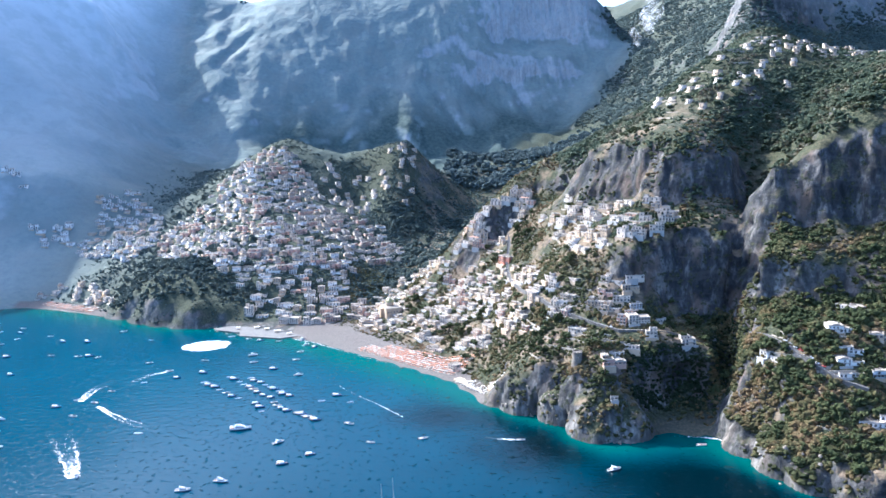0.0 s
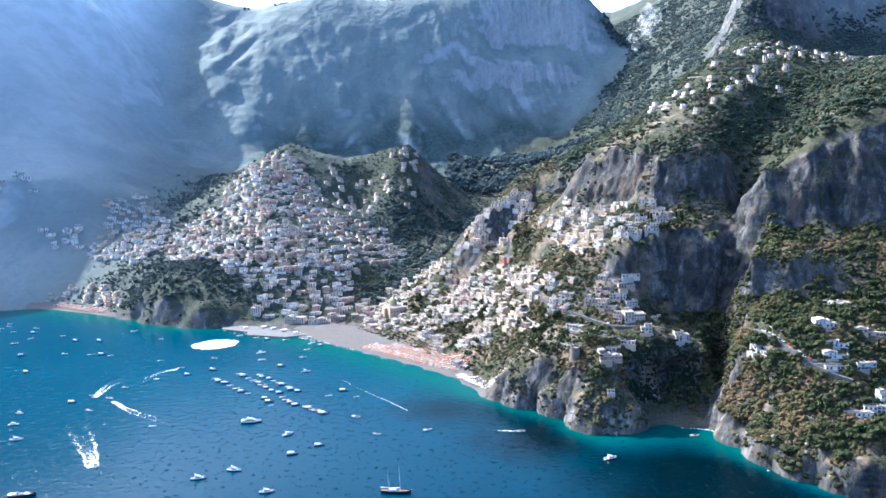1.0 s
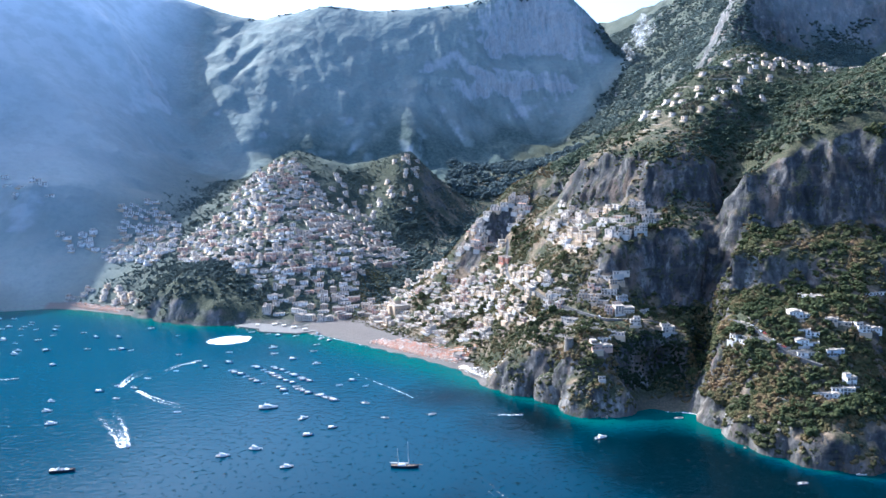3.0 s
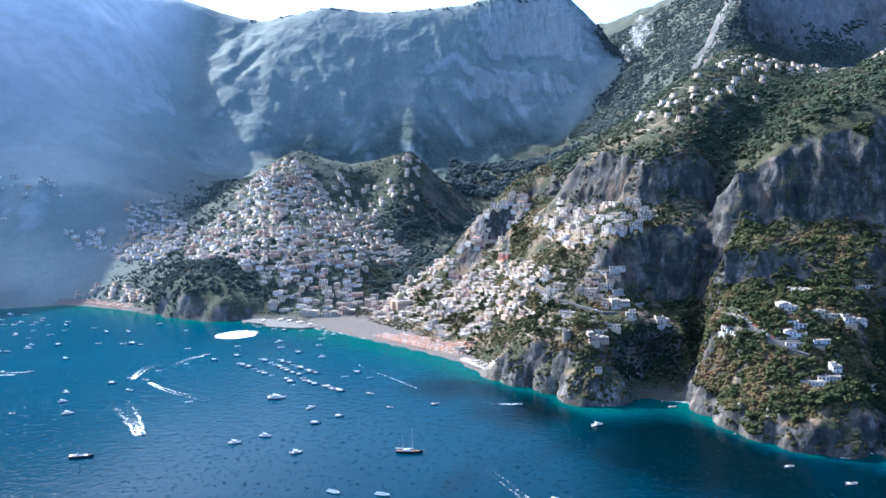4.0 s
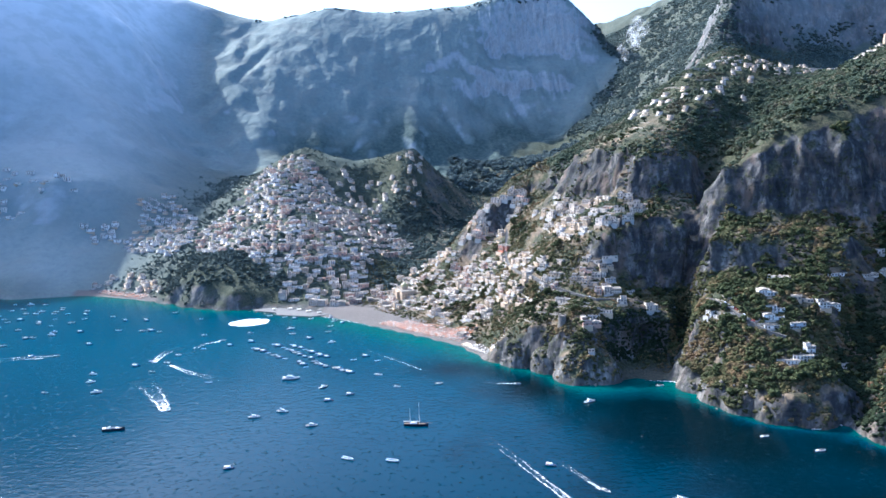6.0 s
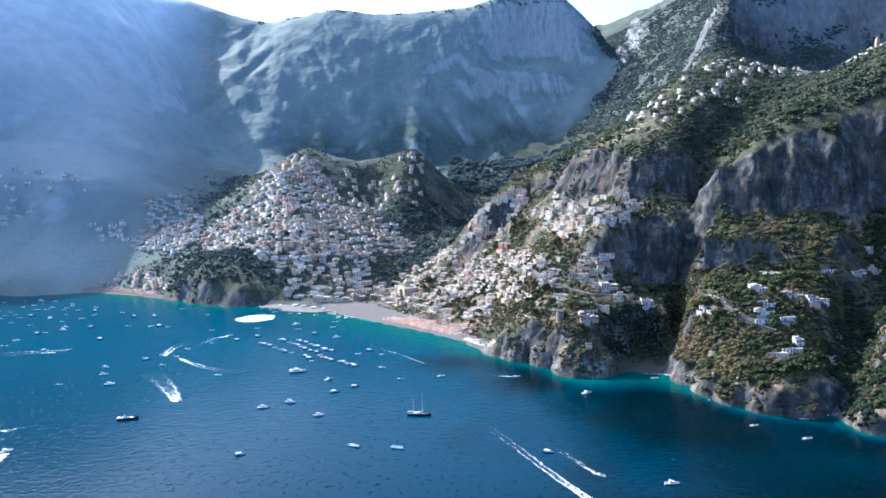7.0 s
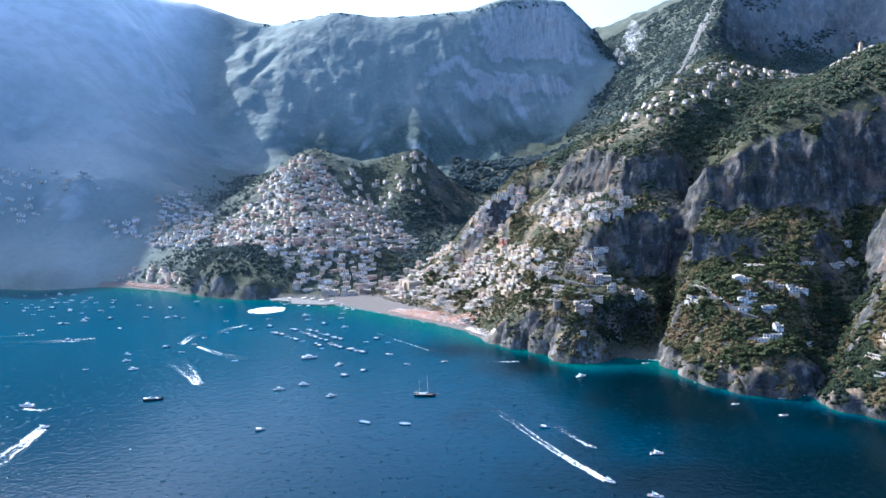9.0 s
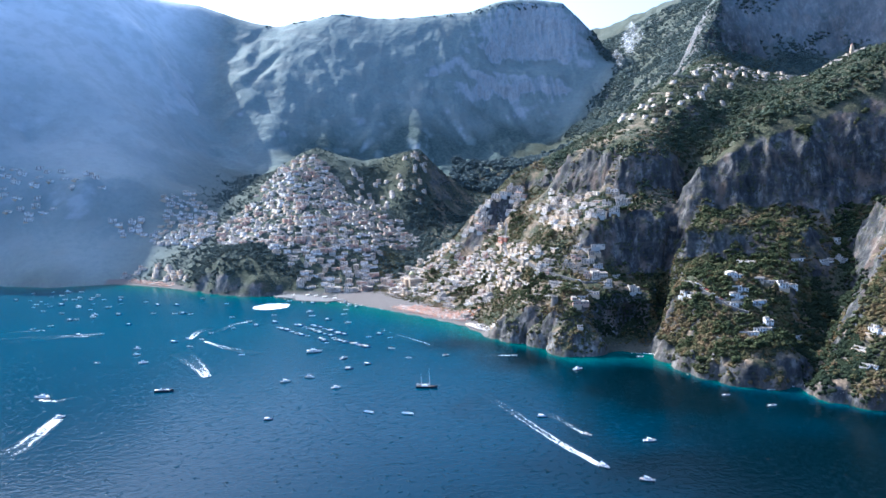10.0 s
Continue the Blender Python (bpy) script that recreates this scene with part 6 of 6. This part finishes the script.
def moor(kind, x, y, turn, scale=1.0):
    m = pose(x, y, 0.0, 0, 0, turn) @ Matrix.Scale(scale, 4)
    if kind not in MADE:
        MADE[kind] = boat(kind)
        MADE[kind].matrix_basis = m
        tagged(MADE[kind], BOAT_WORDS[kind], "boat", "boats in the bay")
        return MADE[kind]
    return copy_thing(MADE[kind], m)


brng = random.Random(4)
WEST_BOATS = [(-855, 1219), (-812, 1233), (-792, 1231), (-811, 1167), (-789, 1248), (-763, 1278), (-756, 1227), (-727, 1223), (-684, 1085), (-689, 1214), (-627, 1188), (-551, 1151), (-850, 1190), (-832, 1193), (-883, 1230), (-845, 1315), (-814, 1311), (-713, 1130), (-685, 1148), (-586, 998), (-679, 1064), (-880, 1320), (-839, 1275), (-856, 1264), (-806, 1129), (-388, 952), (-417, 921), (-750, 983)]
BAY_BOATS = [(-539, 762), (-508, 836), (-496, 801), (-573, 1082), (-647, 936), (-748, 1158), (-732, 1183), (-756, 1261), (-674, 1177), (-591, 1156), (-453, 1152), (-412, 1035), (-498, 1067), (-515, 1076),
             (-336, 1040), (-351, 968), (-322, 986), (-427, 840), (-462, 871), (-331, 785), (-105, 797), (-111, 863), (-130, 887), (-146, 869), (-518, 1207), (-638, 1082), (-703, 1049),
             (-919, 1242), (-843, 1165), (-796, 1184), (-747, 1153), (-728, 1003), (-608, 936), (-759, 1244), (-699, 1242), (-919, 1311), (-758, 1106), (-714, 1047), (-173, 752), (-77, 746)]
for x, y in BAY_BOATS + WEST_BOATS:
    moor(brng.choice(("launch", "launch", "gozzo", "cruiser", "launch", "rowboat")), x, y, brng.uniform(-25, 40), brng.uniform(0.95, 1.3))
NEAR_BOATS = [("cruiser", -469, 757, 10), ("cruiser", -239, 651, 8), ("cruiser", -209, 667, -10), ("cruiser", -167, 620, 12), ("gozzo", -159, 701, 8), ("gozzo", -135, 721, 12), ("rowboat", -116, 528, -30),
              ("launch", -23, 753, 15), ("yacht", -222, 790, 8), ("dark_yacht", -392, 625, 6), ("ketch", -49, 613, -8), ("yacht", -545, 612, 170), ("launch", 316, 553, 5), ("launch", 378, 568, -10),
              ("launch", 355, 514, 5), ("cruiser", 187, 422, 0), ("cruiser", 160, 332, -20), ("cruiser", 157, 671, 20), ("launch", 255, 720, 0), ("gozzo", 85, 499, -20), ("cruiser", 126, 364, -48), ("launch", 126, 443, -50),
              ("launch", 77, 743, 0), ("cruiser", -487, 538, 35), ("cruiser", -352, 686, -62), ("launch", -446, 893, 200), ("launch", -421, 882, 160), ("launch", -371, 997, 15), ("rowboat", -70, 520, -20), ("launch", -530, 1075, 10), ("gozzo", -232, 514, 8)]
for kind, x, y, turn in NEAR_BOATS:
    moor(kind, x, y, turn, brng.uniform(1.05, 1.25) * {"yacht": 0.78, "dark_yacht": 0.85, "rowboat": 1.6}.get(kind, 1.0))
for a, b, n in (((-310, 947), (-250, 885), 7), ((-282, 966), (-211, 884), 9), ((-252, 957), (-188, 890), 9), ((-203, 868), (-180, 842), 4), ((-168, 833), (-143, 810), 6), ((-222, 865), (-210, 842), 3)):
    for i in range(n):
        u = i / (n - 1)
        moor(brng.choice(("gozzo", "launch", "gozzo", "rowboat")), a[0] + (b[0] - a[0]) * u + brng.uniform(-2, 2), a[1] + (b[1] - a[1]) * u + brng.uniform(-2, 2), brng.uniform(2, 16), brng.uniform(0.95, 1.25))
for x, y, turn in ((-330, 1160, 15), (-300, 1146, 20), (-280, 1135, 18), (-250, 1128, 25), (-215, 1135, 60), (-205, 1105, 40), (-190, 1094, 40), (-207, 1070, 20), (-206, 1033, 10), (-273, 1060, 20), (-264, 1026, 10), (-230, 995, 10), (-191, 967, 10)):
    moor(brng.choice(("cruiser", "launch", "gozzo")), x, y, turn, brng.uniform(0.9, 1.2))


# ---------------------------------------------------------------- foam
def foam(name, line, w0, w1, label, dense=1.0, split=0.0):
    """Foam on the water along a line, from the boat (first point) to where it fades; split: the share of clear water between two arms."""
    pts = [Vector((x, y, 0)) for x, y in densify(line, 4.0)]
    bm = bmesh.new()
    layer = bm.verts.layers.float.new("cover")
    cuts = 16
    prev = None
    for i, p in enumerate(pts):
        a, b = pts[max(0, i - 1)], pts[min(len(pts) - 1, i + 1)]
        t = (b - a).normalized()
        side = Vector((-t.y, t.x, 0))
        u = i / (len(pts) - 1)
        w = (w0 + (w1 - w0) * u) / 2
        cur = []
        for k in range(cuts + 1):
            v = 2 * k / cuts - 1
            q = bm.verts.new(p + side * v * w + Vector((0, 0, 0.12)))
            edge = 1 - abs(v) ** 4
            if split:
                sway = 0.09 * math.sin(i * 0.8 + 2.0 * (v > 0)) + 0.06 * math.sin(i * 2.3)
                arms = max(0.0, 1 - abs(abs(v) - split + sway) / (0.24 + 0.16 * u))
                edge = max(arms, 0.85 * (1 - u) ** 1.6 * max(0.0, 1.1 - abs(v)))
            q[layer] = dense * edge * (1.2 - 1.2 * u) if abs(v) < 1 else 0.0
            cur.append(q)
        if prev:
            for k in range(cuts):
                bm.faces.new((prev[k], prev[k + 1], cur[k + 1], cur[k]))
        prev = cur
    return tagged(new(name, finish(name, bm, FOAM)), label, "foam", kind="stuff")


WAKES = [([(-353, 683), (-378, 728), (-405, 770), (-432, 808)], 16, 36, 1.1, 0.6), ([(-441, 888), (-444, 918), (-439, 946), (-425, 966)], 11, 24, 1.25, 0.5), ([(-412, 870), (-378, 837), (-347, 814), (-305, 790)], 8, 22, 1.1, 0.4),
         ([(-374, 994), (-392, 983), (-402, 962), (-406, 932)], 6, 14, 1.0, 0.5), ([(-488, 535), (-486, 500), (-487, 450), (-492, 398)], 18, 38, 1.4, 0.45), ([(124, 366), (97, 415), (79, 454), (49, 525), (25, 575), (12, 600)], 9, 12, 1.3, 0.6),
         ([(123, 446), (112, 470), (98, 500), (88, 520)], 6, 14, 0.9, 0.3), ([(77, 744), (58, 747), (36, 752)], 3, 6, 0.9, 0.0), ([(-724, 974), (-760, 970), (-800, 963)], 5, 10, 0.8, 0.4), ([(-613, 936), (-690, 930), (-775, 922)], 4, 8, 0.6, 0.0),
         ([(-545, 605), (-520, 598), (-500, 612)], 5, 9, 0.9, 0.0), ([(-47, 814), (-76, 852), (-117, 900), (-153, 953), (-175, 995)], 1.3, 1.5, 0.8, 0.0),
         ([(-624, 924), (-667, 922), (-712, 907)], 5, 14, 0.9, 0.3)]
for line, w0, w1, dense, split in WAKES:
    foam("boat_wake", line, w0, w1, "white foaming wake spreading behind a boat", dense, split)


def foam_patch(cx, cy, rx, ry, turn):
    bm = bmesh.new()
    layer = bm.verts.layers.float.new("cover")
    rng = random.Random(3)
    n = 40
    m = pose(cx, cy, 0.14, 0, 0, turn)
    centre = bm.verts.new(m @ Vector((0, 0, 0)))
    centre[layer] = 3.0
    rings = []
    edge = [rng.uniform(0.9, 1.08) for _ in range(n)]
    for r, c in ((0.5, 3.0), (0.86, 2.6), (1.0, 0.0)):
        row = []
        for i in range(n):
            a = 2 * math.pi * i / n
            q = bm.verts.new(m @ Vector((rx * r * edge[i] * math.cos(a), ry * r * edge[i] * math.sin(a), 0)))
            q[layer] = c
            row.append(q)
        rings.append(row)
    for i in range(n):
        bm.faces.new((centre, rings[0][i - 1], rings[0][i]))
    for a, b in zip(rings[:-1], rings[1:]):
        bridge_rings(bm, b, a)
    tagged(new("foam_patch", finish("foam_patch", bm, FOAM)), "bright white patch of churned foam off the quay", "foam", kind="stuff")


foam_patch(-356, 1115, 37, 26, 14)
surf = [(x + 1.5, y - 2) for x, y in COAST[12:16]]
foam("surf", surf, 2.2, 2.2, "thin white line of surf along the beach", 0.75)
foam("surf", [(288, 722), (276, 734), (262, 739), (244, 742), (222, 745)], 5.5, 2.5, "thin white surf breaking in the cove", 1.0)
foam("surf", [(299, 668), (303, 645), (312, 628)], 3.0, 2.0, "thin white surf against the shore rocks", 0.9)
foam("surf", [(408, 578), (432, 585), (424, 560)], 5, 4, "white surf in the mouth of the gully", 1.4)


# ---------------------------------------------------------------- smoke in the far notch
def smoke():
    m = Shader("thin_smoke")
    m.done((0.97, 0.97, 0.98), 1.0, 0.0)
    haze, clear, both = m.t.nodes.new("ShaderNodeBsdfTranslucent"), m.t.nodes.new("ShaderNodeBsdfTransparent"), m.t.nodes.new("ShaderNodeMixShader")
    haze.inputs["Color"].default_value = (0.97, 0.97, 0.98, 1)
    m.put(m.span(m.noise(0.05, 5), 0.40, 0.66, 0.0, 0.13), both.inputs["Fac"])
    m.t.links.new(clear.outputs[0], both.inputs[1]), m.t.links.new(haze.outputs[0], both.inputs[2])
    m.t.links.new(both.outputs[0], m.t.nodes["Material Output"].inputs["Surface"])
    rng = np.random.default_rng(2)
    n = 9
    u = np.linspace(0, 1, n)
    p = np.stack([714 + 14 * u + 30 * u ** 2 + rng.normal(0, 5 + 14 * u), 2800 + rng.normal(0, 8 + 10 * u), 572 + 120 * u], 1)
    me = clumps("smoke", p, 8 + 28 * u, m.m, rng, 1.3, 0.15)
    tagged(new("smoke", me), "thin white smoke rising from the far notch", "smoke", kind="stuff")


smoke()
